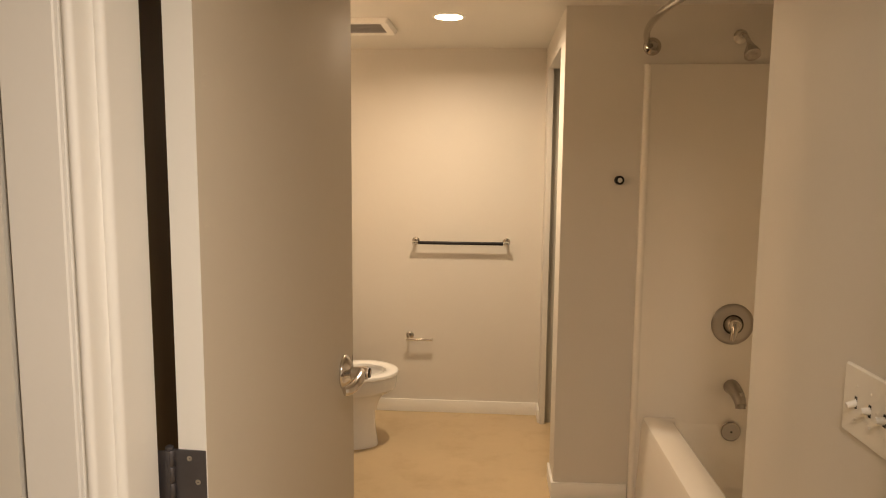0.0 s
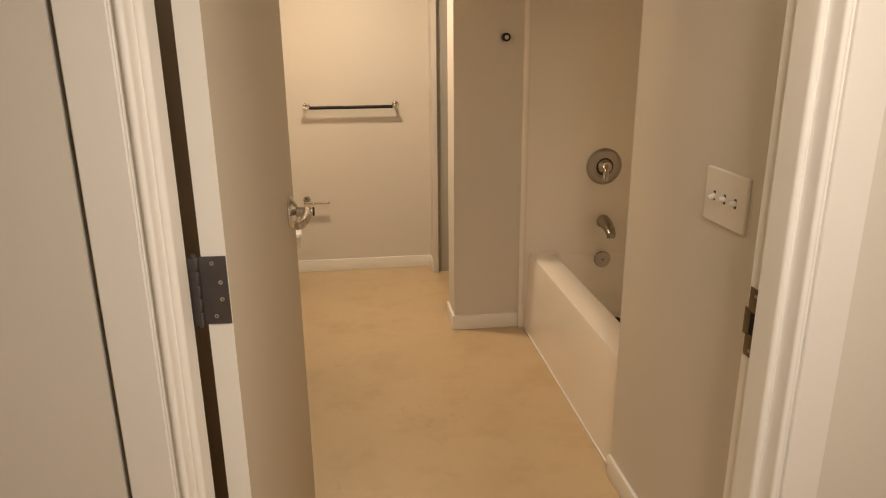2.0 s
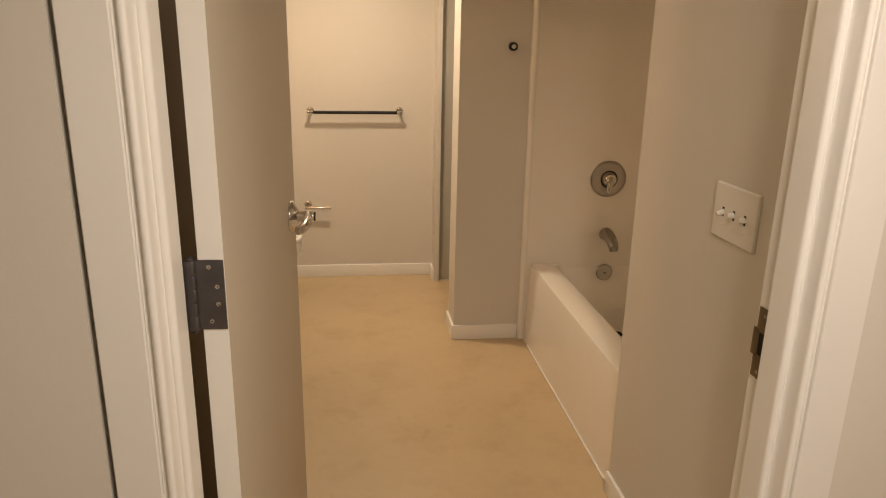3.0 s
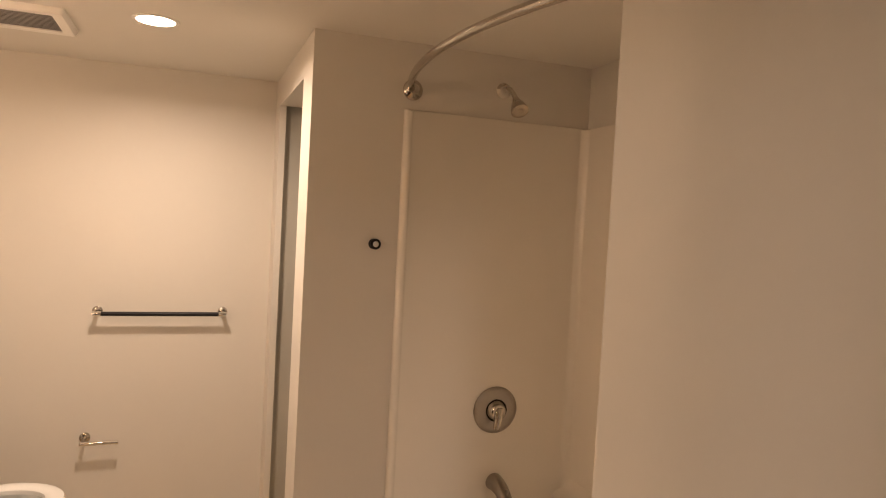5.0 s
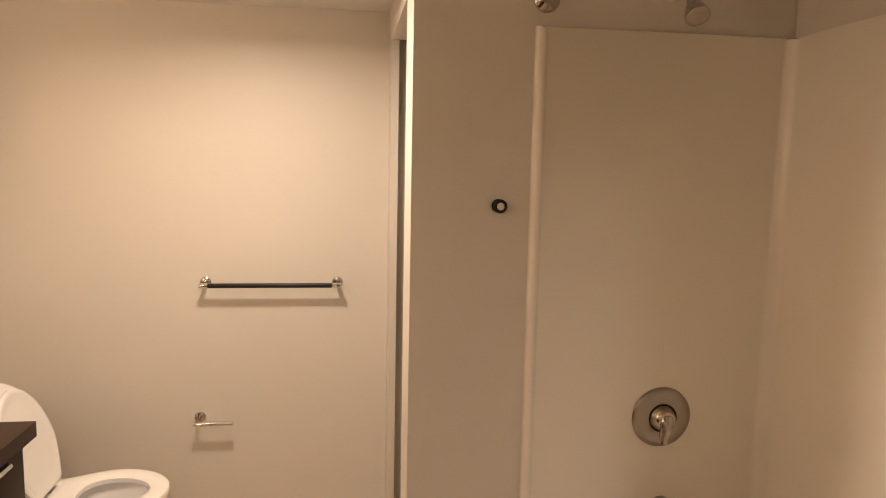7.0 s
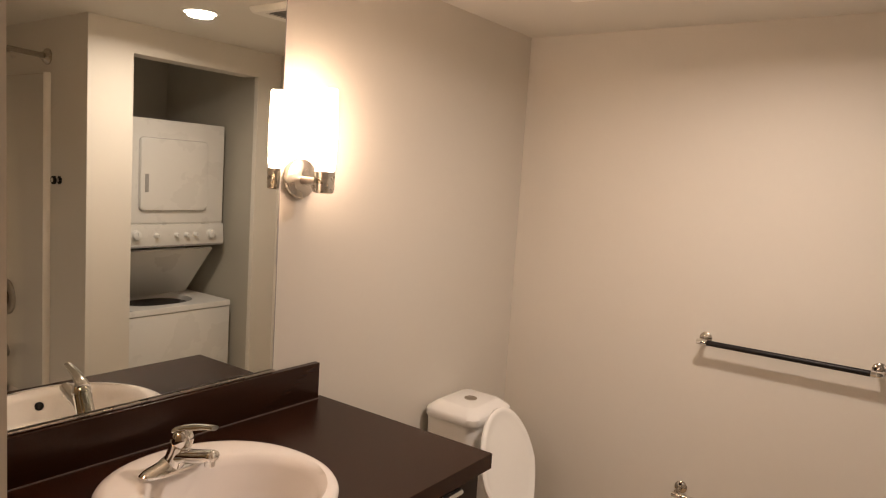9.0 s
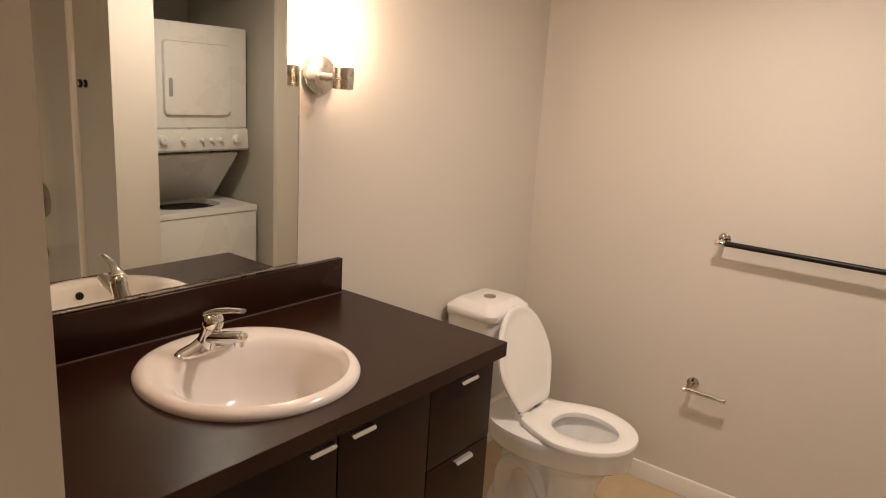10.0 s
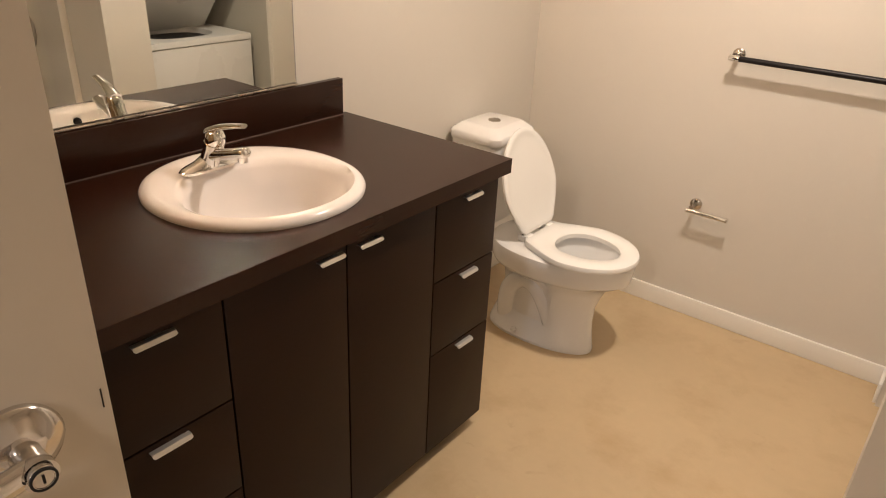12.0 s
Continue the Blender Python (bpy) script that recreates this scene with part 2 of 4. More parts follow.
def upright(bm, plan, z0, z1):
    """A closed plan outline drawn up from z0 to z1."""
    return loft(bm, [[Vector((x, y, z0)) for x, y in plan], [Vector((x, y, z1)) for x, y in plan]])


# ---- structure ----
XL, YB, ZC = -1.06, 4.875, 2.212
XP, YP = 0.538, 3.80
XS = 0.895
YS = 2.50
XT = 1.65

structure("floor", box(B(), -1.45, 1.95, -1.45, 5.05, -0.10, 0.0), VINYL, "tan mottled sheet vinyl floor, lightly scuffed", "floor")
structure("ceiling", box(B(), -1.45, 1.95, -1.45, 5.05, ZC, ZC + 0.10), CEIL, "plain off-white painted ceiling", "ceiling")
structure("wall_left", box(B(), XL - 0.11, XL, 2.528, YB, 0, ZC), WALL, "off-white painted wall behind vanity and toilet", "wall")
structure("wall_back", box(B(), XL - 0.11, XT + 0.11, YB, YB + 0.11, 0, ZC), WALL, "off-white painted wall with towel bar", "wall")

plan = [(XP, YP), (XT + 0.11, YP), (XT + 0.11, YP + 0.12), (XP + 0.115, YP + 0.12), (XP + 0.115, 4.01), (XP, 4.01)]
structure("wall_pillar", upright(B(), plan, 0, ZC), WALL, "off-white painted wall at the tap end of the bathtub", "wall")
structure("wall_closet_header", box(B(), XP, XP + 0.115, 4.01, 4.72, 2.075, ZC), WALL, "painted header over the laundry closet", "wall")
structure("wall_closet_jamb", box(B(), XP, XP + 0.03, 4.72, YB, 0, ZC), WALL, "painted return wall of the laundry closet", "wall")
structure("wall_closet_back", box(B(), 1.46, 1.56, YP + 0.12, YB, 0, ZC), CLOSET, "plain grey back wall of the closet", "wall")
structure("wall_closet_side", box(B(), XP + 0.03, 1.46, 4.755, YB, 0, ZC), CLOSET, "plain grey side wall of the closet", "wall")
structure("wall_closet_near", box(B(), XP + 0.115, 1.46, YP + 0.12, YP + 0.13, 0, ZC), CLOSET, "plain grey side wall of the closet", "wall")
structure("wall_tub_side", box(B(), XT, XT + 0.11, 2.39, YP, 0, ZC), WALL, "painted wall along the bathtub", "wall")

# added wall, never in view; its colour keeps the hinge gap dark
structure("wall_behind_door", box(B(), XL, -0.36, 1.640, 2.528, 0, ZC), DOORSHADE, "added wall behind the open door, dark brown for shade", "wall")

n_arc = 8
plan = [(1.01, 1.635), (1.01, 2.39), (XT, 2.39), (XT, YS)]
rb = 0.030
plan += [(XS + rb + rb * math.cos(radians(90 + 90 * i / n_arc)), YS - rb + rb * math.sin(radians(90 + 90 * i / n_arc)))
         for i in range(n_arc + 1)]
plan += [(XS, 1.635)]
structure("wall_switch", upright(B(), plan, 0, ZC), WALL, "off-white painted wall with rounded corner and light switches", "wall")

# door wall with its opening
OL, OR, DH = -0.262, 0.800, 2.045
structure("wall_door_left", box(B(), -1.45, -0.340, 1.492, 1.635, 0, ZC), WALL, "off-white painted wall beside the door frame", "wall")
# shade of the narrow gap beside the casing is put into this colour
structure("wall_door_core", box(B(), -0.340, OL - 0.002, 1.53, 1.634, 0, ZC), GAP, "reveal behind the door frame, coloured dark for shade", "wall")
structure("wall_door_right", box(B(), 0.8985, 1.45, 1.492, 1.635, 0, ZC), WALL, "off-white painted wall beside the door frame", "wall")
structure("wall_door_header", box(B(), OL - 0.002, 0.8985, 1.492, 1.635, DH + 0.09, ZC), WALL, "painted wall over the door", "wall")
structure("wall_hall_left", box(B(), -1.45, -1.34, -1.34, 1.492, 0, ZC), WALL, "plain painted hall wall", "wall")
structure("wall_hall_right", box(B(), 1.34, 1.45, -1.34, 1.492, 0, ZC), WALL, "plain painted hall wall", "wall")
structure("wall_hall_back", box(B(), -1.45, 1.45, -1.45, -1.34, 0, ZC), WALL, "plain painted hall wall", "wall")

# moulded door frame: flat casing, a front bead, a stepped reveal, an inner bead, the stop and the rebate
def bead(cx, cy, r, a0, a1, n=7):
    return [(cx + r * math.cos(radians(a0 + (a1 - a0) * i / n)), cy + r * math.sin(radians(a0 + (a1 - a0) * i / n))) for i in range(n + 1)]


MID = 0.561
JAMB = [(-0.2618, 1.53), (-0.2618, 1.4960), (-0.2545, 1.4960)] + bead(-0.2478, 1.4935, 0.0066, 190, 372)
JAMB += [(-0.2408, 1.5000), (-0.2408, 1.5270)] + bead(-0.2334, 1.5335, 0.0074, 215, 366)
JAMB += [(-0.2260, 1.5380), (-0.2260, 1.5900), (-0.2278, 1.5920), (-0.2385, 1.5920), (-0.2385, 1.636), (-0.2405, 1.638), (-0.300, 1.638), (-0.300, 1.53)]


def flat(x0, x1):
    return [(x0, 1.53), (x0, 1.490), (x0 + 0.002, 1.488), (x1 - 0.002, 1.488), (x1, 1.490), (x1, 1.53)]


frame_label = "white painted moulded door frame"
flat_label = "flat painted casing of the door frame"
structure("casing_left", upright(B(), flat(-0.331, -0.262), 0, DH + 0.09), CASING, flat_label, "door frame")
structure("casing_right", upright(B(), flat(MID + 0.262, 0.897), 0, DH + 0.09), CASING, flat_label, "door frame")
structure("door_frame_left", upright(B(), JAMB, 0, DH + 0.09), TRIM, frame_label, "door frame")
structure("door_frame_right", upright(B(), [(MID - x, y) for x, y in JAMB][::-1], 0, DH + 0.09), TRIM, frame_label, "door frame")
structure("door_frame_head", box(B(), -0.2255, MID + 0.2255, 1.489, 1.637, DH, DH + 0.09, 0.004), TRIM, frame_label, "door frame")


def board(name, x0, x1, y0, y1, height=0.079):
    bm = B()
    box(bm, x0, x1, y0, y1, 0, height, 0.003)
    structure(name, bm, TRIM, "low white painted baseboard", "baseboard")


board("baseboard_back", XL, XP + 0.045, YB - 0.012, YB)
board("baseboard_return", XP - 0.012, XP, 4.735, YB - 0.012)
board("baseboard_pillar_front", XP - 0.012, 0.872, YP - 0.012, YP)
board("baseboard_pillar_side", XP - 0.012, XP, YP, 4.008)
board("baseboard_switch", XS - 0.012, XS, 1.640, YS - 0.022)
board("baseboard_left", XL, XL + 0.012, 3.74, YB - 0.012)
board("baseboard_hall_left", -1.34, -0.342, 1.480, 1.492)
board("baseboard_hall_right", 0.900, 1.34, 1.480, 1.492)


# ---- door ----
HX, HY = -0.174, 1.656
FX, FY = -0.1268, 2.481
turn = math.degrees(math.atan2(FX - HX, FY - HY))
DL = math.hypot(FX - HX, FY - HY)
dm = pose(HX, HY, 0, 0, 0, -turn)
# local frame of the open leaf: y runs from the hinge edge to the free edge, x = 0 is the face that looks into the doorway


def leaf_local(bm):
    bmesh.ops.transform(bm, matrix=dm, verts=bm.verts[:])
    return bm


door = thing("door_1", (HX, HY, 0), "greige painted flush door standing wide open", "door", kind="structure")
part("leaf", leaf_local(box(B(), -0.044, 0, 0, DL, 0.012, 2.035, 0.0015)), DOORP, door)
# thin strip that sets the hinge edge lighter than the face
part("hinge_edge", leaf_local(box(B(), -0.0436, -0.0006, -0.0012, 0.0002, 0.014, 2.033)), TRIM, door, "white hinge edge, lighter than the leaf")
part("latch_plate", leaf_local(box(B(), -0.034, -0.010, DL - 0.001, DL + 0.0015, 0.955, 1.012, 0.0006)), STRIKE, door, "aged metal latch plate")
part("latch_mark", leaf_local(box(B(), -0.0004, 0.0006, DL - 0.0090, DL - 0.0074, 1.008, 1.032)), GAP, door, "short dark scratch in the paint")


def door_hinge(z0):
    """Leaf plate let into the door's edge, knuckles, pin and screws."""
    h = 0.126
    ob = part("hinge", leaf_local(box(B(), -0.053, -0.0015, -0.0035, 0.0005, z0, z0 + h, 0.0014)), HINGE, door, "dark grey steel butt hinge")
    bm = B()
    for i in range(5):
        turned(bm, (-0.056, -0.004, z0 + i * h / 5 + 0.0006), (0, 0, 1), [(0, 0.0075), (0.001, 0.0082), (h / 5 - 0.0022, 0.0082), (h / 5 - 0.0012, 0.0075)], 16)
    part("knuckle", leaf_local(bm), HINGE, ob)
    bm = B()
    turned(bm, (-0.056, -0.004, z0 + h), (0, 0, 1), [(0, 0.006), (0.004, 0.006), (0.006, 0.003)], 14)
    turned(bm, (-0.056, -0.004, z0), (0, 0, -1), [(0, 0.006), (0.004, 0.006), (0.006, 0.003)], 14)
    part("pin", leaf_local(bm), HINGE, ob)
    bm = B()
    box(bm, -0.072, -0.052, -0.012, -0.009, z0, z0 + h, 0.001)
    part("frame_plate", leaf_local(bm), HINGE, ob)
    for x, k in ((-0.026, 0.90), (-0.014, 0.62), (-0.014, 0.37), (-0.027, 0.12)):
        bm = B()
        turned(bm, (x, -0.0034, z0 + h * k), (0, -1, 0), [(0, 0.0042), (0.0006, 0.004), (0.0008, 0.0016), (0.0001, 0.0012)], 14)
        part("screw", leaf_local(bm), NICKEL, ob)


for z0 in (0.24, 0.990, 1.78):
    door_hinge(z0)


def lever_set():
    """Round rose, neck and lever with a keyed cylinder, on the doorway face; a plain lever on the other."""
    y, z = DL - 0.093, 1.012
    for s, x0 in ((1, 0.0), (-1, -0.044)):
        rose = part("rose", leaf_local(turned(B(), (x0, y, z), (s, 0, 0), [(0, 0.0435), (0.004, 0.044), (0.009, 0.041), (0.013, 0.033), (0.020, 0.024), (0.022, 0.018)], 36)),
                    DOORCHROME, door, "polished chrome lever rose")
        part("neck", leaf_local(turned(B(), (x0 + s * 0.009, y, z), (s, 0, 0), [(0, 0.016), (0.02, 0.0145), (0.036, 0.0155), (0.040, 0.0165), (0.052, 0.0165)], 24)), DOORCHROME, rose)
        pts = curve_points([(x0 + s * 0.046, y + 0.004, z), (x0 + s * 0.052, y - 0.03, z), (x0 + s * 0.052, y - 0.075, z - 0.004),
                            (x0 + s * 0.046, y - 0.105, z - 0.008), (x0 + s * 0.034, y - 0.118, z - 0.010)], 6)
        halves = [(0.0105 + 0.002 * math.sin(i / len(pts) * 3), 0.0155 - 0.004 * i / len(pts)) for i in range(len(pts))]
        part("lever", leaf_local(swept(B(), pts, halves)), DOORCHROME, rose)
        if s == 1:
            part("lock_cylinder", leaf_local(turned(B(), (x0 + 0.058, y, z), (1, 0, 0), [(0, 0.0125), (0.008, 0.0120), (0.0095, 0.0110), (0.0095, 0.0095), (0.0085, 0.0090)], 28)), DOORCHROME, rose)
            part("cylinder_rim", leaf_local(turned(B(), (x0 + 0.0655, y, z), (1, 0, 0), [(0, 0.0126), (0.0024, 0.0126), (0.0030, 0.0120), (0.0026, 0.0102), (0, 0.0102)], 28, cap=(False, False))), RUBBER, rose, "dark ring round the key cylinder")
            part("keyway", leaf_local(box(B(), x0 + 0.0664, x0 + 0.0672, y - 0.0012, y + 0.0012, z - 0.005, z + 0.005)), BLACK, rose)


lever_set()

# strike plate on the latch jamb
strike = thing("strike_plate", (MID + 0.2385, 1.601, 0.971), "worn brown metal strike plate on the door jamb", "strike plate")
xj = MID + 0.2385
bm = B()
for z0, z1 in ((0.874, 0.920), (0.965, 1.014)):
    box(bm, xj - 0.0022, xj, 1.596, 1.631, z0, z1, 0.0008)
box(bm, xj - 0.0022, xj, 1.596, 1.603, 0.920, 0.965)
box(bm, xj - 0.0022, xj, 1.621, 1.641, 0.915, 0.970, 0.0008)
part("plate", bm, STRIKE, strike)
part("latch_hole", box(B(), xj - 0.0012, xj - 0.0002, 1.603, 1.621, 0.920, 0.965), BLACK, strike, "dark latch hole")
for z in (0.887, 1.000):
    part("screw", turned(B(), (xj - 0.002, 1.611, z), (-1, 0, 0), [(0, 0.0038), (0.0007, 0.0035), (0.0008, 0.001)], 12), NICKEL, strike)


# ---- switch plate ----
def switch_plate():
    y0, y1, z0, z1 = 1.826, 2.008, 1.052, 1.180
    t = thing("light_switch", (XS, (y0 + y1) / 2, z0), "cream three-gang toggle light switch on the wall", "light switch")
    bm = B()
    rings = [round_rect(y0, y1, z0, z1, 0.004, 0, 4), round_rect(y0, y1, z0, z1, 0.004, 0.003, 4),
             round_rect(y0 + 0.003, y1 - 0.003, z0 + 0.003, z1 - 0.003, 0.003, 0.0065, 4)]
    loft(bm, [[Vector((XS - p.z, p.x, p.y)) for p in r] for r in rings])
    plate = part("cover_plate", bm, PLATEP, t)
    for i in range(3):
        y = (y0 + y1) / 2 + (i - 1) * 0.046
        z = (z0 + z1) / 2
        part("slot", box(B(), XS - 0.0072, XS - 0.0060, y - 0.0040, y + 0.0040, z - 0.0110, z + 0.0110), BLACK, plate, "dark toggle slot")
        tip = -0.006 if i == 2 else 0.001
        pts = [(XS - 0.004, y, z), (XS - 0.012, y, z + tip * 0.5), (XS - 0.0225, y, z + tip)]
        part("toggle", swept(B(), pts, [(0.0046, 0.0075), (0.0046, 0.0066), (0.0050, 0.0052)], 12), PLATEP, t, "white toggle lever")
        for zz in (z + 0.0305, z - 0.0305):
            part("screw", turned(B(), (XS - 0.0064, y, zz), (-1, 0, 0), [(0, 0.0030), (0.0008, 0.0026), (0.001, 0.0008)], 10), PLATEP, plate)


switch_plate()


# ---- bathtub with its surround ----
def bathtub():
    t = thing("bathtub", (1.28, 3.15, 0), "glossy off-white fibreglass alcove bathtub and surround", "bathtub")
    zr, xf = 0.410, 0.930
    y0, y1, x1 = YS + 0.002, YP - 0.002, XT - 0.002
    bm = B()
    n = 6
    rings = [round_rect(xf + 0.012, x1, y0, y1, 0.003, zr - 0.012, n), round_rect(xf + 0.004, x1, y0, y1, 0.003, zr - 0.008, n),
             round_rect(xf, x1, y0, y1, 0.003, zr - 0.004, n), round_rect(xf + 0.006, x1, y0, y1, 0.004, zr, n),
             round_rect(1.045, x1 - 0.060, y0 + 0.10, y1 - 0.010, 0.055, zr, n),
             round_rect(1.058, x1 - 0.068, y0 + 0.11, y1 - 0.012, 0.055, zr - 0.010, n),
             round_rect(1.075, x1 - 0.080, y0 + 0.16, y1 - 0.036, 0.06, zr - 0.15, n),
             round_rect(1.105, x1 - 0.105, y0 + 0.24, y1 - 0.075, 0.08, 0.12, n),
             round_rect(1.150, x1 - 0.150, y0 + 0.30, y1 - 0.120, 0.08, 0.085, n)]
    loft(bm, rings, cap=(False, True))
    part("tub_shell", bm, FIBRE, t)
    bm = B()
    loft(bm, [[Vector((x, y, z)) for x, z in ((0.908, 0.0), (0.908, 0.03), (0.918, 0.22), (0.925, zr - 0.03), (xf + 0.001, zr - 0.007),
                                              (xf + 0.02, zr - 0.009), (0.955, 0.0))] for y in (y0, y1)])
    part("apron", bm, FIBRE, t)
    part("caulk", box(B(), 0.902, 0.908, y0, y1, 0.001, 0.007, 0.002), TRIM, t, "thin white caulk line")
    # surround: panels with rounded inside corners and a rolled front edge
    d = 0.016

    def rolled(yw, s):
        return [(0.874, yw), (0.8745, yw - s * 0.011), (0.877, yw - s * 0.020), (0.882, yw - s * 0.0262), (0.888, yw - s * 0.028),
                (0.895, yw - s * 0.0262), (0.901, yw - s * 0.0215), (0.909, yw - s * d)]

    foot = rolled(YP - 0.001, 1) + [(0.927, YP - d), (0.927, YP - 0.001)]
    part("corner_strip", upright(B(), foot, 0.0, zr - 0.100), FIBRE, t)
    r = 0.036
    xi = XT - d
    path = rolled(YP - 0.001, 1)
    path += [(xi - r + r * math.sin(radians(a)), YP - d - r + r * math.cos(radians(a))) for a in range(0, 91, 10)]
    path += [(xi - r + r * math.cos(radians(a)), YS + d + r - r * math.sin(radians(a))) for a in range(0, 91, 10)]
    path += [(0.930, YS + d), (0.930, YS + 0.001)]
    bm = B()
    zt = 1.967
    wall_side = [(min(max(x, 0.874), XT - 0.0005), YP - 0.0005 if y > 3.2 and x < xi - 0.001 else (YS + 0.0005 if y < 3.0 and x < xi - 0.001 else y)) for x, y in path]
    wall_side = [(XT - 0.0005 if x > xi - r else x, y) for x, y in wall_side]
    rows = [[Vector((x, y, zr - 0.100)) for x, y in path], [Vector((x, y, zt - 0.006)) for x, y in path],
            [Vector((x, y, zt - 0.001)) for x, y in [(a * 0.75 + c * 0.25, b * 0.75 + e * 0.25) for (a, b), (c, e) in zip(path, wall_side)]],
            [Vector((x, y, zt)) for x, y in wall_side]]
    loft(bm, rows, close=False, cap=(False, False))
    part("surround", bm, FIBRE, t)
    bm = B()
    loft(bm, [[Vector((x, y, z)) for x, z in ((xi, 0.560), (xi - 0.007, 0.536), (xi - 0.020, 0.515), (xi - 0.044, 0.503), (xi - 0.055, 0.496), (xi - 0.059, 0.484), (xi - 0.061, zr), (xi, zr))]
              for y in (YS + d + 0.01, YP - d + 0.002)])
    part("ledge", bm, FIBRE, t)
    plate = part("overflow_plate", turned(B(), (1.316, YP - 0.027, 0.359), (0, -1, 0.06), [(0, 0.043), (0.004, 0.043), (0.008, 0.039), (0.009, 0.010)], 32), SATIN, t, "round brushed metal overflow plate")
    part("screw", turned(B(), (1.316, YP - 0.036, 0.359), (0, -1, 0.06), [(0, 0.0055), (0.0012, 0.005)], 14), BLACK, plate)
    part("drain", turned(B(), (1.34, 3.60, 0.0855), (0, 0, 1), [(0, 0.036), (0.003, 0.036), (0.005, 0.028), (0.003, 0.014)], 28), RUBBER, t, "dark round tub drain")


bathtub()


def tub_valve():
    x, z, y = 1.299, 0.847, YP - 0.017
    t = thing("shower_valve", (x, y, z), "round metal shower valve trim with lever handle", "shower valve")
    part("escutcheon", turned(B(), (x, y + 0.001, z), (0, -1, 0), [(0, 0.091), (0.003, 0.092), (0.008, 0.088), (0.012, 0.073), (0.013, 0.045)], 48), SATIN, t)
    part("sleeve", turned(B(), (x, y - 0.011, z), (0, -1, 0), [(0, 0.038), (0.004, 0.039), (0.010, 0.036), (0.024, 0.031), (0.030, 0.026)], 32), LEVER, t)
    # black ring painted in for the shadow round the sleeve
    part("sleeve_shadow", turned(B(), (x, y - 0.0115, z), (0, -1, 0), [(0, 0.044), (0.002, 0.044), (0.002, 0.038)], 36, cap=(True, False)), RUBBER, t, "black ring painted as the shadow round the sleeve")
    pts = curve_points([(x, y - 0.034, z + 0.010), (x - 0.004, y - 0.044, z - 0.010), (x - 0.010, y - 0.050, z - 0.036), (x - 0.016, y - 0.056, z - 0.062)], 6)
    part("handle", swept(B(), pts, [(0.022 - 0.010 * i / len(pts), 0.013 - 0.005 * i / len(pts)) for i in range(len(pts))], 16), LEVER, t)


def tub_spout():
    x, z, y = 1.312, 0.562, YP - 0.016
    t = thing("tub_spout", (x, y, z), "curved brushed metal tub spout", "tub spout")
    pts = curve_points([(x, y + 0.002, z), (x, y - 0.025, z), (x, y - 0.070, z - 0.008), (x, y - 0.108, z - 0.026), (x, y - 0.126, z - 0.044)], 6)
    part("spout_body", swept(B(), pts, [(0.036 - 0.014 * (i / len(pts)), 0.035 - 0.015 * (i / len(pts))) for i in range(len(pts))], 20), SATIN, t)
    part("mouth", turned(B(), (x, y - 0.116, z - 0.034), (0, -0.25, -1), [(0, 0.021), (0.024, 0.0205), (0.025, 0.017), (0.020, 0.012)], 20), SATIN, t)
    part("diverter", turned(B(), (x, y - 0.118, z - 0.008), (0, 0, 1), [(0, 0.005), (0.014, 0.005), (0.015, 0.008), (0.021, 0.007)], 14), SATIN, t)


def shower_head():
    x, z, y = 1.268, 2.080, YP
    t = thing("shower", (x, y, z), "small chrome shower head on a bent arm", "shower")
    part("flange", turned(B(), (x, y, z), (0, -1, 0), [(0, 0.030), (0.004, 0.030), (0.012, 0.022), (0.016, 0.014)], 28), NICKEL, t)
    pts = curve_points([(x, y, z), (x, y - 0.04, z + 0.002), (x, y - 0.08, z - 0.020), (x + 0.002, y - 0.108, z - 0.050)], 6)
    part("arm", swept(B(), pts, (0.0095, 0.0095), 14), NICKEL, t)
    d = Vector((0.01, -0.62, -0.78)).normalized()
    part("head", turned(B(), Vector((x + 0.002, y - 0.104, z - 0.046)), d, [(0, 0.012), (0.012, 0.015), (0.018, 0.013), (0.030, 0.024), (0.055, 0.032), (0.066, 0.033), (0.068, 0.028), (0.064, 0.010)], 28), LEVER, t)


def curtain_rod():
    x0, z = 0.902, 2.040
    t = thing("shower_curtain_rod", (x0, 3.15, z), "curved brushed metal shower curtain rod", "curtain rod")
    pts = []
    for i in range(33):
        s = i / 32
        y = YP + (YS - YP) * s
        pts.append((x0 - 0.120 * math.sin(math.pi * s) ** 0.8, y, z))
    part("rod", swept(B(), pts, (0.0125, 0.0125), 16), LEVER, t)
    for y, s in ((YP, -1), (YS, 1)):
        part("flange", turned(B(), (x0, y, z), (0, s, 0), [(0, 0.037), (0.006, 0.038), (0.016, 0.032), (0.024, 0.020), (0.034, 0.017)], 30), LEVER, t, "round ribbed chrome flange")


def robe_hook():
    x, z = 0.784, 1.473
    t = thing("robe_hook", (x, YP, z), "small round robe hook with black rubber ring", "robe hook")
    part("base", turned(B(), (x, YP, z), (0, -1, 0), [(0, 0.019), (0.004, 0.019), (0.008, 0.012)], 24), RUBBER, t)
    part("post", turned(B(), (x, YP - 0.006, z), (0, -1, 0), [(0, 0.0075), (0.022, 0.0075)], 18), NICKEL, t)
    part("ring", turned(B(), (x, YP - 0.020, z), (0, -1, 0), [(0, 0.014), (0.003, 0.0195), (0.012, 0.0195), (0.015, 0.016), (0.015, 0.010)], 28), RUBBER, t, "black rubber ring")
    part("cap", turned(B(), (x, YP - 0.033, z), (0, -1, 0), [(0, 0.0105), (0.002, 0.0105), (0.003, 0.008)], 24), NICKEL, t)


tub_valve()
tub_spout()
shower_head()
curtain_rod()
robe_hook()


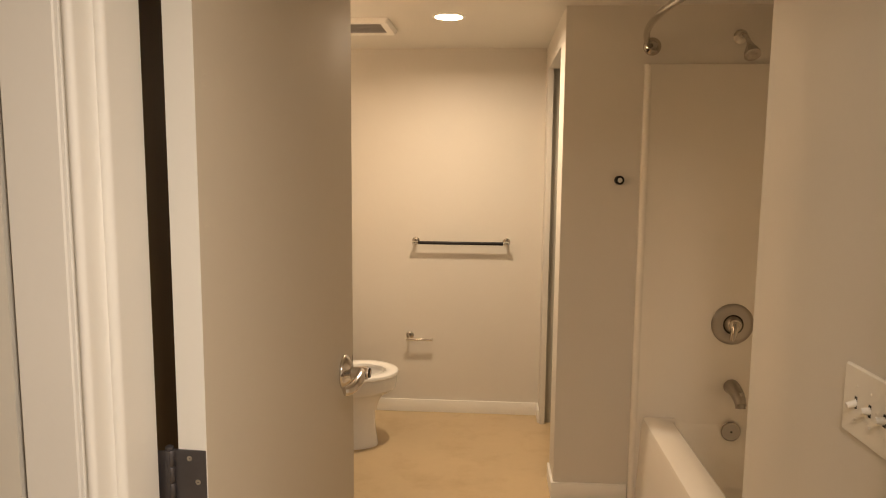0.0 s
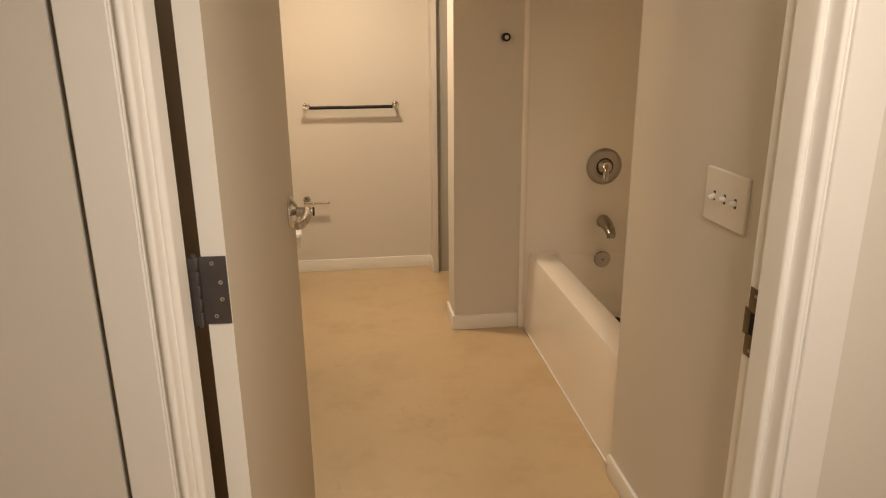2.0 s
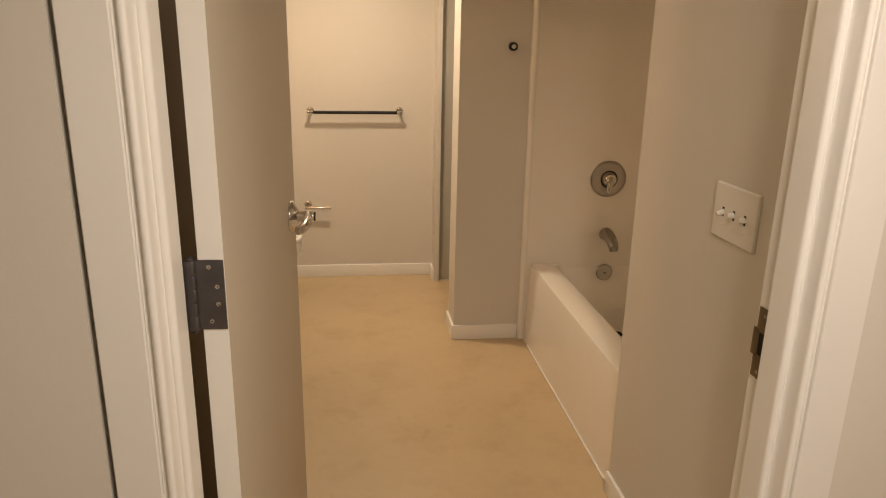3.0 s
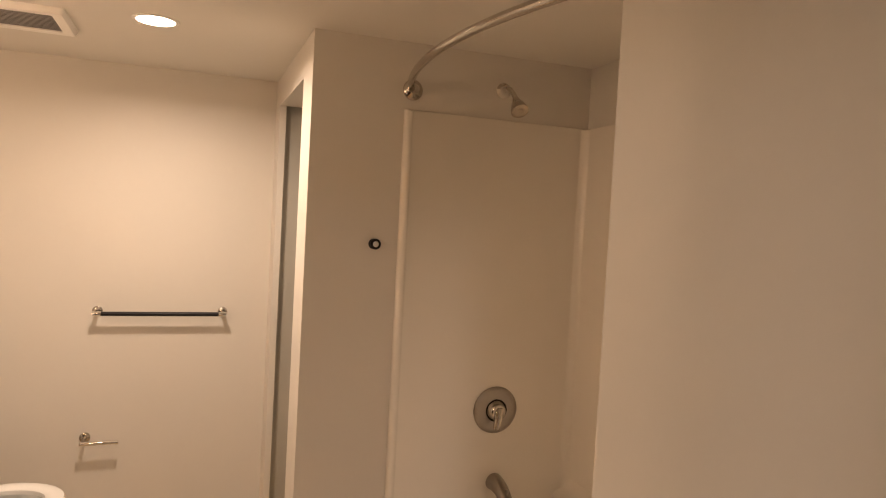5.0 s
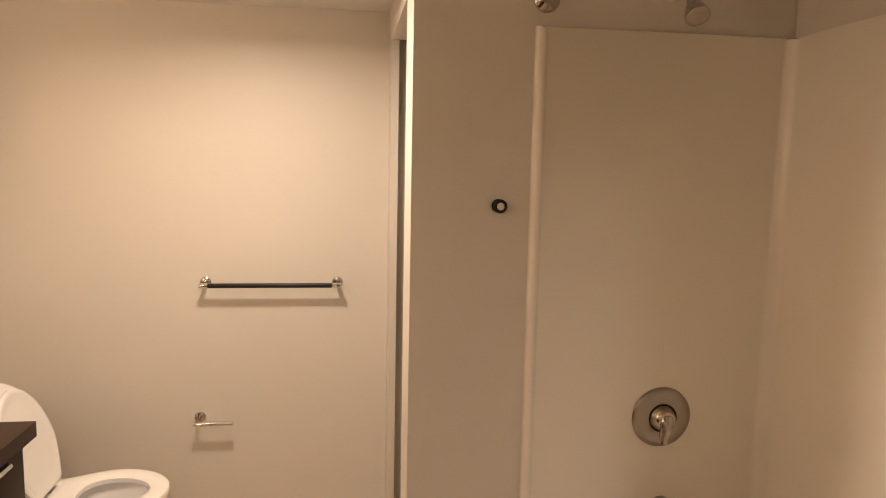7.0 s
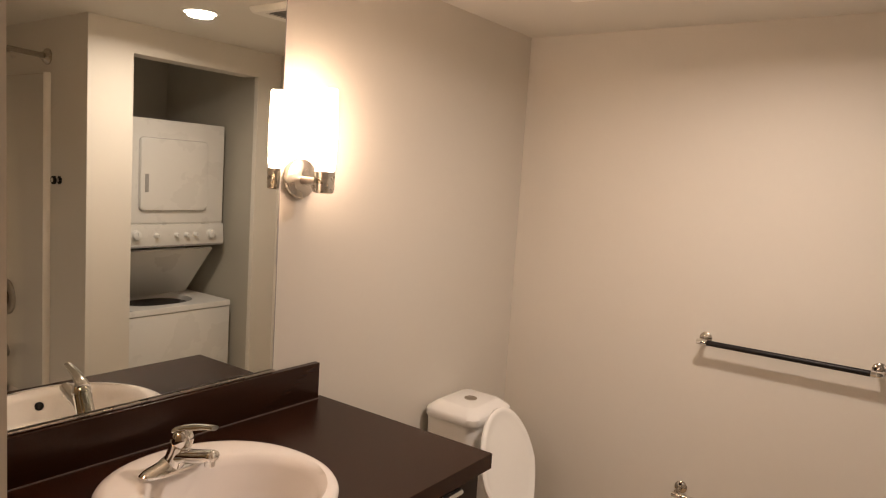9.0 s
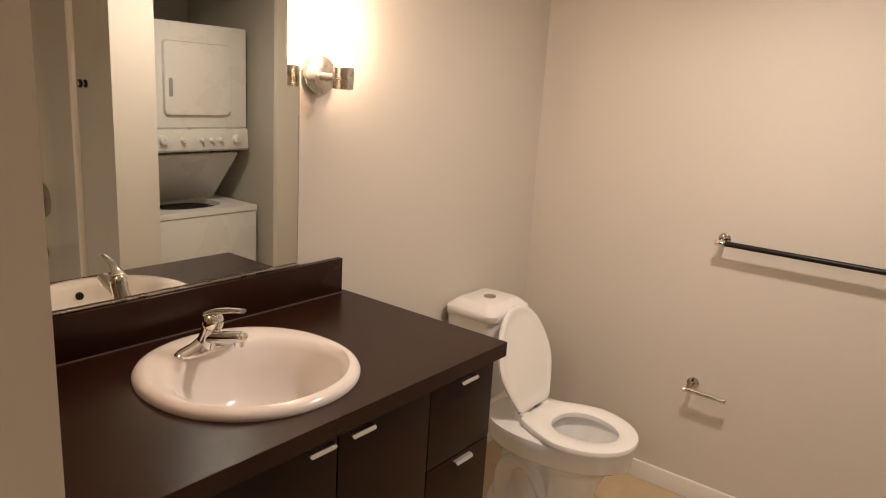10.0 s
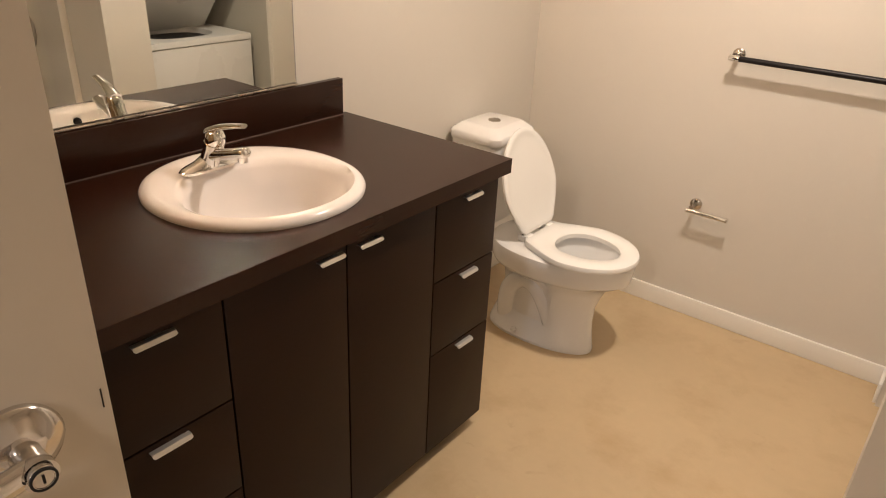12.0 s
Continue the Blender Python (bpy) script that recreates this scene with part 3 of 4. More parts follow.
# ---- back wall fittings ----
def towel_bar():
    xa, xb, z, out = -0.224, 0.324, 1.075, 0.062
    t = thing("towel_bar", ((xa + xb) / 2, YB, z), "black towel bar with round chrome posts", "towel bar")
    for x, s in ((xa, -1), (xb, 1)):
        post = part("post", turned(B(), (x, YB, z), (0, -1, 0), [(0, 0.022), (0.005, 0.0225), (0.009, 0.018), (0.011, 0.010), (0.050, 0.009), (0.055, 0.010)], 28), LEVER, t)
        part("end_cap", turned(B(), (x - s * 0.020, YB - out, z - 0.006), (s, 0, 0), [(0, 0.0108), (0.034, 0.0108), (0.036, 0.0095)], 20), CHROME, post)
    part("bar", turned(B(), (xa + 0.018, YB - out, z - 0.006), (1, 0, 0), [(0, 0.0100), (xb - xa - 0.036, 0.0100)], 20), BLACK, t, "black round bar")


def paper_holder():
    x, z, out = -0.258, 0.487, 0.058
    t = thing("paper_holder", (x, YB, z), "empty chrome toilet paper holder", "paper holder")
    part("post", turned(B(), (x, YB, z), (0, -1, 0), [(0, 0.023), (0.005, 0.0235), (0.009, 0.018), (0.011, 0.009), (0.052, 0.008), (0.058, 0.009)], 28), LEVER, t)
    part("arm", turned(B(), (x - 0.016, YB - out, z - 0.013), (1, 0, 0), [(0, 0.0100), (0.150, 0.0092), (0.152, 0.0105), (0.160, 0.0105), (0.162, 0.008)], 18), CHROME, t)


towel_bar()
paper_holder()


# ---- ceiling fittings ----
def downlight(x, y):
    t = thing("downlight", (x, y, ZC), "round recessed ceiling downlight, lit", "ceiling light")
    part("trim_ring", turned(B(), (x, y, ZC + 0.001), (0, 0, -1), [(0, 0.078), (0.004, 0.077), (0.006, 0.070), (0.005, 0.064)], 40, cap=(False, False)), TRIM, t)
    part("lens", turned(B(), (x, y, ZC - 0.001), (0, 0, -1), [(0, 0.066), (0.0035, 0.064), (0.0045, 0.02)], 36), LENS, t, "glowing frosted lens")


def hall_light(x, y):
    t = thing("ceiling_light", (x, y, ZC), "round flush white ceiling light, lit", "ceiling light")
    part("base_ring", turned(B(), (x, y, ZC), (0, 0, -1), [(0, 0.160), (0.012, 0.160), (0.016, 0.154), (0.012, 0.146)], 48, cap=(False, False)), TRIM, t)
    part("diffuser", turned(B(), (x, y, ZC), (0, 0, -1), [(0.002, 0.150), (0.014, 0.148), (0.022, 0.120), (0.026, 0.060), (0.027, 0.010)], 48), LENS, t, "glowing white diffuser")


downlight(0.02, 4.00)
hall_light(0.48, 0.66)


def exhaust_fan():
    x0, x1, y0, y1 = -0.615, -0.265, 4.015, 4.350
    t = thing("exhaust_fan", ((x0 + x1) / 2, (y0 + y1) / 2, ZC), "white square ceiling exhaust fan with dark louvres", "exhaust fan")
    bm = B()
    w = 0.045
    zf = ZC - 0.022

    def ring(i, z):
        return round_rect(x0 + i, x1 - i, y0 + i, y1 - i, 0.012, z, 3)

    loft(bm, [ring(0, ZC), ring(0.002, ZC - 0.010), ring(0.010, zf), ring(w - 0.006, zf), ring(w, zf + 0.003), ring(w, ZC - 0.002)], cap=(False, False))
    part("frame", bm, TRIM, t)
    part("backing", box(B(), x0 + w, x1 - w, y0 + w, y1 - w, ZC - 0.004, ZC - 0.001), GREYPL, t, "dark fan opening")
    for i in range(13):
        y = y0 + w + 0.011 + i * (y1 - y0 - 2 * w - 0.022) / 12
        bm = box(B(), x0 + w, x1 - w, -0.007, 0.007, -0.0012, 0.0012, m=pose(0, y, ZC - 0.013, 35))
        part("slat", bm, GREYPL, t)


exhaust_fan()


# ---- mirror and wall lamps ----
mir = thing("wall_mirror", (XL, 3.13, 1.03), "large frameless wall mirror above the vanity", "mirror")
part("glass_edge", box(B(), XL + 0.0005, XL + 0.0058, 2.725, 3.538, 1.030, 2.10, 0.0008), GREYPL, mir, "dark worn mirror edge")
bm = B()
box(bm, XL + 0.0060, XL + 0.0072, 2.7265, 3.5365, 1.0315, 2.0985)
part("silvered_glass", bm, SILVER, mir)
for z in (1.33, 1.62):
    part("edge_chip", box(B(), XL + 0.0073, XL + 0.0079, 3.532, 3.5365, z, z + 0.13), GREYPL, mir, "dark desilvered edge")
part("edge_line", box(B(), XL + 0.0073, XL + 0.0077, 3.5343, 3.5365, 1.036, 2.094), GREYPL, mir, "dark desilvered edge")
part("bottom_channel", box(B(), XL + 0.0005, XL + 0.010, 2.722, 3.541, 1.022, 1.0285, 0.001), NICKEL, mir, "thin metal bottom channel")


def sconce(y):
    z, xt = 1.573, XL + 0.105
    t = thing("wall_sconce", (XL, y, z), "brushed nickel wall sconce with glowing frosted glass tube", "wall lamp", group="sconces beside the mirror")
    part("backplate", turned(B(), (XL, y, z), (1, 0, 0), [(0, 0.056), (0.010, 0.057), (0.016, 0.054), (0.019, 0.044), (0.020, 0.020)], 40), NICKEL, t)
    part("arm", turned(B(), (XL + 0.018, y, z - 0.004), (1, 0, 0), [(0, 0.013), (0.010, 0.011), (0.075, 0.011)], 20), NICKEL, t)
    part("cup", turned(B(), (xt, y, 1.537), (0, 0, 1), [(0, 0.024), (0.002, 0.0285), (0.060, 0.0295), (0.062, 0.027)], 32), NICKEL, t)
    part("glass_tube", turned(B(), (xt, y, 1.599), (0, 0, 1), [(0, 0.0255), (0.02, 0.0285), (0.10, 0.0295), (0.18, 0.0280), (0.222, 0.0265), (0.223, 0.024), (0.213, 0.023)], 32), TUBE, t, "lit frosted white glass tube")


sconce(3.608)
sconce(2.648)


# ---- vanity ----
def bar_pull(parent, y, z, x, length):
    """Slim edge pull with a slanted front lip."""
    a, b = y - length * 0.45, y + length * 0.45
    prof = [(0.0, 0.0030), (0.010, 0.0030), (0.0128, 0.0022), (0.0170, -0.0062), (0.0158, -0.0070), (0.0146, -0.0062), (0.0104, 0.0008), (0.0, 0.0012)]
    bm = B()
    lip = [(px, pz if pz > -0.004 else -0.003) for px, pz in prof]
    loft(bm, [[Vector((x + px, yy, z + pz)) for px, pz in row] for yy, row in ((a, lip), (a + 0.004, prof), (b - 0.004, prof), (b, lip))])
    part("pull", bm, ALU, parent, "brushed nickel edge pull")


def vanity():
    y0, y1, xf, zb, zt = 2.555, 3.722, -0.457, 0.052, 0.868
    t = thing("vanity_cabinet", ((XL + xf) / 2, (y0 + y1) / 2, 0), "dark espresso laminate vanity cabinet with drawers", "vanity")
    fr = 0.018
    bm = B()
    xc = xf - fr - 0.002
    box(bm, XL + 0.002, xc, y0, y0 + 0.018, zb, zt)
    box(bm, XL + 0.002, xc, y1 - 0.018, y1, zb, zt)
    box(bm, XL + 0.002, xc, y0 + 0.018, y1 - 0.018, zb, zb + 0.018)
    box(bm, XL + 0.002, XL + 0.012, y0 + 0.018, y1 - 0.018, zb + 0.018, zt)
    box(bm, xc - 0.012, xc, y0 + 0.018, y1 - 0.018, zb + 0.018, zt)
    part("carcass", bm, ESPRESSO, t)
    part("toe_kick", box(B(), XL + 0.002, xf - 0.075, y0 + 0.01, y1 - 0.01, 0.0, zb), KICK, t, "recessed black toe kick")
    s1, s2, s3 = 2.838, 3.148, 3.452
    g = 0.0022
    za, zm = 0.626, 0.398

    def front(name, a, b, lo, hi, py, pz, length):
        f = part(name, box(B(), xf - fr, xf, a + g, b - g, lo + g, hi - g, 0.0012), ESPRESSO, t)
        bar_pull(f, py, pz, xf - 0.002, length)

    for a, b, y, w in ((s3, y1, 3.598, 0.078), (y0, s1, 2.698, 0.088)):
        for lo, hi in ((za, zt - 0.004), (zm, za), (zb, zm)):
            front("drawer", a, b, lo, hi, y, hi - 0.016 if hi < 0.8 else 0.836, w)
    front("cabinet_door", s1, s2, zb, zt - 0.004, 3.098, 0.836, 0.078)
    front("cabinet_door", s2, s3, zb, zt - 0.004, 3.214, 0.836, 0.078)


vanity()

SX, SY, ZT = -0.735, 3.134, 0.908


def worktop():
    t = thing("worktop", (-0.745, 3.13, 0.868), "dark brown laminate vanity worktop with backsplash", "worktop")
    bm = B()
    x0, x1, y0, y1 = XL + 0.001, -0.427, 2.530, 3.732
    ax, ay = 0.225, 0.208
    outer = []
    steps = 48
    for i in range(steps):
        a = 2 * math.pi * i / steps
        c, s = math.cos(a), math.sin(a)
        k = min((x1 - SX) / c if c > 1e-6 else (x0 - SX) / c if c < -1e-6 else 9, (y1 - SY) / s if s > 1e-6 else (y0 - SY) / s if s < -1e-6 else 9)
        outer.append((SX + k * c, SY + k * s))
    for cx, cy in ((x0, y0), (x0, y1), (x1, y0), (x1, y1)):
        i = min(range(steps), key=lambda j: (outer[j][0] - cx) ** 2 + (outer[j][1] - cy) ** 2)
        outer[i] = (cx, cy)
    hole = [(p.x, p.y) for p in oval(SX, SY, ax, ay, 0, steps)]
    rings = [[Vector((x, y, ZT - 0.04)) for x, y in hole], [Vector((x, y, ZT)) for x, y in hole],
             [Vector((x, y, ZT)) for x, y in outer], [Vector((x, y, ZT - 0.04)) for x, y in outer], [Vector((x, y, ZT - 0.04)) for x, y in hole]]
    loft(bm, rings, cap=(False, False))
    part("top", bm, TOPLAM, t)
    # caulk bead, paler than the worktop for the highlight along the joint
    part("caulk", box(B(), XL + 0.021, XL + 0.0245, y0 + 0.001, 3.705, ZT, ZT + 0.0030, 0.001), CAULK, t, "pale thin caulk line")
    part("backsplash", box(B(), XL + 0.001, XL + 0.021, y0, 3.706, ZT, 1.020, 0.0012), TOPLAM, t)


worktop()


def basin():
    t = thing("basin", (SX, SY, ZT), "white oval drop-in ceramic basin", "basin")
    bm = B()
    AX, AY = 0.248, 0.242
    rows = [(AX, AY, 0, 0.000), (AX + 0.001, AY + 0.001, 0, 0.007), (AX - 0.003, AY - 0.003, 0, 0.014), (AX - 0.012, AY - 0.012, 0, 0.019),
            (AX - 0.024, AY - 0.024, 0.0, 0.0205), (0.186, 0.206, 0.040, 0.0180), (0.174, 0.195, 0.041, 0.0125), (0.164, 0.184, 0.041, -0.004),
            (0.148, 0.166, 0.036, -0.055), (0.122, 0.138, 0.027, -0.098), (0.085, 0.090, 0.013, -0.126), (0.030, 0.034, 0.0, -0.134)]
    loft(bm, [oval(SX + sh, SY, ax, ay, ZT + z, 64, 2.1) for ax, ay, sh, z in rows], cap=(False, True))
    part("bowl", bm, BISCUIT, t)
    part("drain", turned(B(), (SX, SY, ZT - 0.1345), (0, 0, 1), [(0, 0.024), (0.003, 0.024), (0.004, 0.016), (0.002, 0.006)], 28), CHROME, t)
    part("overflow_hole", turned(B(), (SX + 0.1985, SY, ZT - 0.024), (-1, 0, 0.33), [(0, 0.0120), (0.0045, 0.0120), (0.005, 0.0110), (0.005, 0.001)], 20), BLACK, t, "small dark overflow hole")


basin()


def faucet():
    x, y, z = -0.864, 3.105, ZT + 0.019
    t = thing("faucet", (x, y, z), "single-lever chrome basin faucet", "faucet")
    bm = B()
    loft(bm, [oval(x, y, 0.026, 0.078, z, 40, 2.3), oval(x, y, 0.027, 0.079, z + 0.006, 40, 2.3), oval(x, y, 0.023, 0.070, z + 0.014, 40, 2.2),
              oval(x, y, 0.019, 0.040, z + 0.022, 40, 2.0), oval(x, y, 0.018, 0.024, z + 0.030, 40, 2.0)])
    part("deck_plate", bm, CHROME, t)
    part("body", turned(B(), (x, y, z + 0.012), (0.46, 0.02, 1), [(0, 0.025), (0.02, 0.0225), (0.05, 0.0215), (0.062, 0.023), (0.064, 0.021), (0.068, 0.021), (0.070, 0.0235), (0.086, 0.022), (0.094, 0.014), (0.096, 0.004)], 28), CHROME, t)
    pts = curve_points([(x + 0.004, y, z + 0.034), (x + 0.04, y + 0.003, z + 0.043), (x + 0.085, y + 0.006, z + 0.054), (x + 0.116, y + 0.008, z + 0.063), (x + 0.134, y + 0.009, z + 0.067)], 6)
    spout = part("spout", swept(B(), pts, [((0.020 - 0.004 * i / len(pts)) * k, (0.0155 - 0.004 * i / len(pts)) * k) for i in range(len(pts))
                                            for k in [{1: 0.55, 2: 0.85, 3: 0.96}.get(len(pts) - i, 1.0)]], 18), CHROME, t)
    part("aerator", turned(B(), (x + 0.119, y + 0.008, z + 0.055), (0, 0, -1), [(0, 0.0115), (0.012, 0.0112), (0.012, 0.008)], 20), CHROME, spout)
    pts = curve_points([(x + 0.016, y, z + 0.094), (x + 0.038, y + 0.002, z + 0.104), (x + 0.066, y + 0.006, z + 0.113), (x + 0.100, y + 0.010, z + 0.121), (x + 0.128, y + 0.012, z + 0.126)], 6)
    part("lever", swept(B(), pts, [(0.018 - 0.009 * i / len(pts), 0.009 - 0.004 * i / len(pts)) for i in range(len(pts))], 16), CHROME, t)


faucet()


# ---- toilet ----
def toilet():
    yc = 4.335
    t = thing("toilet", (-0.60, yc, 0), "white two-piece toilet with its lid up", "toilet")
    n = 48

    def egg(xb, xf, hw, z, blunt=2.3):
        """An egg outline, blunter at the back, from xb to xf."""
        xm = xb + (xf - xb) * 0.42
        out = []
        for i in range(n):
            a = 2 * math.pi * i / n
            c, s = math.cos(a), math.sin(a)
            if c >= 0:
                out.append(Vector((xm + (xf - xm) * c, yc + hw * s, z)))
            else:
                p = 2 / blunt
                out.append(Vector((xm - (xm - xb) * abs(c) ** p, yc + hw * math.copysign(abs(s) ** p, s), z)))
        return out

    bm = B()
    rows = [(-0.820, -0.372, 0.108, 0.0), (-0.820, -0.370, 0.110, 0.012), (-0.815, -0.374, 0.104, 0.030), (-0.800, -0.380, 0.092, 0.075),
            (-0.785, -0.386, 0.086, 0.130), (-0.775, -0.384, 0.090, 0.190), (-0.782, -0.366, 0.104, 0.245), (-0.800, -0.344, 0.130, 0.288),
            (-0.812, -0.302, 0.160, 0.310), (-0.818, -0.272, 0.177, 0.331), (-0.822, -0.264, 0.182, 0.385), (-0.820, -0.266, 0.180, 0.397), (-0.810, -0.284, 0.168, 0.403),
            (-0.590, -0.330, 0.122, 0.402), (-0.580, -0.338, 0.114, 0.385), (-0.570, -0.350, 0.104, 0.330), (-0.545, -0.380, 0.078, 0.260), (-0.500, -0.420, 0.040, 0.215)]
    rings = [egg(*r) for r in rows]
    for k, ring in enumerate(rings[:9]):
        z = rows[k][3]
        pinch = 0.46 * max(0.0, min(1.0, (z - 0.02) / 0.05)) * max(0.0, min(1.0, (0.30 - z) / 0.06))
        for p in ring:
            w = max(0.0, min(1.0, (-0.515 - p.x) / 0.055))
            p.y = yc + (p.y - yc) * (1 - pinch * w * w * (3 - 2 * w))
    loft(bm, rings)
    part("bowl", bm, PORC, t)
    part("water", turned(B(), (-0.462, yc, 0.248), (0, 0, 1), [(0, 0.066), (0.001, 0.066)], 30), WATER, t, "still water in the bowl")
    for s in (-1, 1):
        pts = curve_points([(x, yc + s * w, z) for x, w, z in ((-0.520, 0.040, 0.050), (-0.556, 0.040, 0.130), (-0.610, 0.040, 0.205), (-0.672, 0.040, 0.225),
                                                              (-0.728, 0.040, 0.175), (-0.742, 0.040, 0.095), (-0.738, 0.040, 0.040))], 6)
        part("trapway", swept(B(), pts, [(0.036, 0.028)] * len(pts), 16, up=(0, 1, 0)), PORC, t)
        part("bolt_cap", turned(B(), (-0.660, yc + s * 0.098, 0.020), (0, 0, 1), [(0, 0.013), (0.010, 0.012), (0.016, 0.005)], 16), PORC, t)
    # tank and its lid
    xb, xf, ya, yb = -1.045, -0.825, yc - 0.080, yc + 0.180
    bm = B()
    loft(bm, [round_rect(xb + 0.012, xf - 0.016, ya + 0.022, yb - 0.022, 0.035, 0.400, 6), round_rect(xb + 0.006, xf - 0.006, ya + 0.012, yb - 0.012, 0.035, 0.45, 6),
              round_rect(xb + 0.002, xf, ya + 0.004, yb - 0.004, 0.035, 0.721, 6)])
    part("tank", bm, PORC, t)
    bm = B()
    loft(bm, [round_rect(xb, xf + 0.008, ya - 0.004, yb + 0.004, 0.04, 0.723, 6), round_rect(xb, xf + 0.012, ya - 0.008, yb + 0.008, 0.04, 0.73, 6),
              round_rect(xb, xf + 0.012, ya - 0.008, yb + 0.008, 0.04, 0.75, 6), round_rect(xb + 0.004, xf + 0.006, ya - 0.002, yb + 0.002, 0.04, 0.758, 6),
              round_rect(xb + 0.030, xf - 0.022, ya + 0.026, yb - 0.026, 0.03, 0.778, 6), round_rect(xb + 0.040, xf - 0.032, ya + 0.036, yb - 0.036, 0.025, 0.781, 6)])
    lid = part("tank_lid", bm, PORC, t)
    part("flush_button", turned(B(), (-0.925, yc + 0.052, 0.780), (0, 0, 1), [(0, 0.024), (0.004, 0.024), (0.006, 0.020), (0.0055, 0.004)], 28), LEVER, lid, "round chrome flush button")
    # seat ring
    def taper(a):
        """Back part of seat and lid: straight sides that close in to a flat hinge edge; how far back, and how wide."""
        q = abs(math.degrees(math.atan2(math.sin(a), -math.cos(a)))) / 90
        q = 1 - q
        if q < 0.72:
            k = q / 0.72
            return k, 1 - 0.42 * k ** 1.35
        return 1.0, 0.58 * (1 - (q - 0.72) / 0.28)

    def horseshoe(xb, xf, hw, z):
        xm = xb + (xf - xb) * 0.46
        out = []
        for i in range(n):
            a = 2 * math.pi * i / n
            if math.cos(a) >= 0:
                out.append(Vector((xm + (xf - xm) * math.cos(a), yc + hw * math.sin(a), z)))
            else:
                k, wide = taper(a)
                out.append(Vector((xm - (xm - xb) * k, yc + hw * math.copysign(wide, math.sin(a)), z)))
        return out

    bm = B()
    o = [(-0.655, -0.260, 0.182), (-0.655, -0.258, 0.184), (-0.652, -0.262, 0.180), (-0.645, -0.272, 0.170), (-0.570, -0.318, 0.112), (-0.562, -0.326, 0.104), (-0.562, -0.326, 0.104)]
    zz = [0.406, 0.414, 0.424, 0.428, 0.428, 0.422, 0.406]
    rings = [horseshoe(a, b, h, z) if i < 4 else egg(a, b, h, z, 2.2) for i, ((a, b, h), z) in enumerate(zip(o, zz))]
    loft(bm, rings + [rings[0]], cap=(False, False))
    part("seat", bm, SEATP, t, "white plastic seat ring")
    # raised lid leans back on the tank
    lean = Vector((-0.120, 0, 0.365))
    u = lean.normalized()
    w = Vector((u.z, 0, -u.x))
    base = Vector((-0.660, yc, 0.424))
    bm = B()

    def shield(off, grow):
        out = []
        for i in range(n):
            a = 2 * math.pi * i / n
            c, s = math.cos(a), math.sin(a)
            h = 0.172 + grow
            if c >= 0:
                along = 0.165 + (0.222 + grow) * c
                side = h * s
            else:
                k, wide = taper(a)
                along = 0.165 - (0.155 + grow) * k
                side = h * math.copysign(wide, s)
            out.append(base + u * along + Vector((0, side, 0)) + w * off)
        return out

    loft(bm, [shield(0.0, -0.006), shield(0.003, 0.0), shield(0.011, 0.001), shield(0.015, -0.004), shield(0.0155, -0.016), shield(0.0125, -0.024), shield(0.012, -0.05)])
    part("seat_lid", bm, SEATP, t, "raised white plastic lid")
    for s in (-1, 1):
        h = part("seat_hinge", box(B(), -0.690, -0.640, yc + s * 0.072 - 0.020, yc + s * 0.072 + 0.020, 0.402, 0.430, 0.006, 3), SEATP, t)
        part("hinge_pin", turned(B(), (-0.662, yc + s * 0.072 - 0.026, 0.431), (0, 1, 0), [(0, 0.006), (0.052, 0.006)], 14), CHROME, h)


toilet()


# ---- stacked washer and dryer ----
def knob(parent, x, y, z, r):
    k = part("knob", turned(B(), (x, y, z), (-1, 0, 0), [(0, r * 1.15), (0.004, r * 1.12), (0.006, r * 0.92), (0.022, r * 0.82), (0.024, r * 0.7)], 24), WHITEWARE, parent)
    part("pointer", box(B(), x - 0.0255, x - 0.0235, y - 0.0015, y + 0.0015, z, z + r * 0.7), PRINT, k)


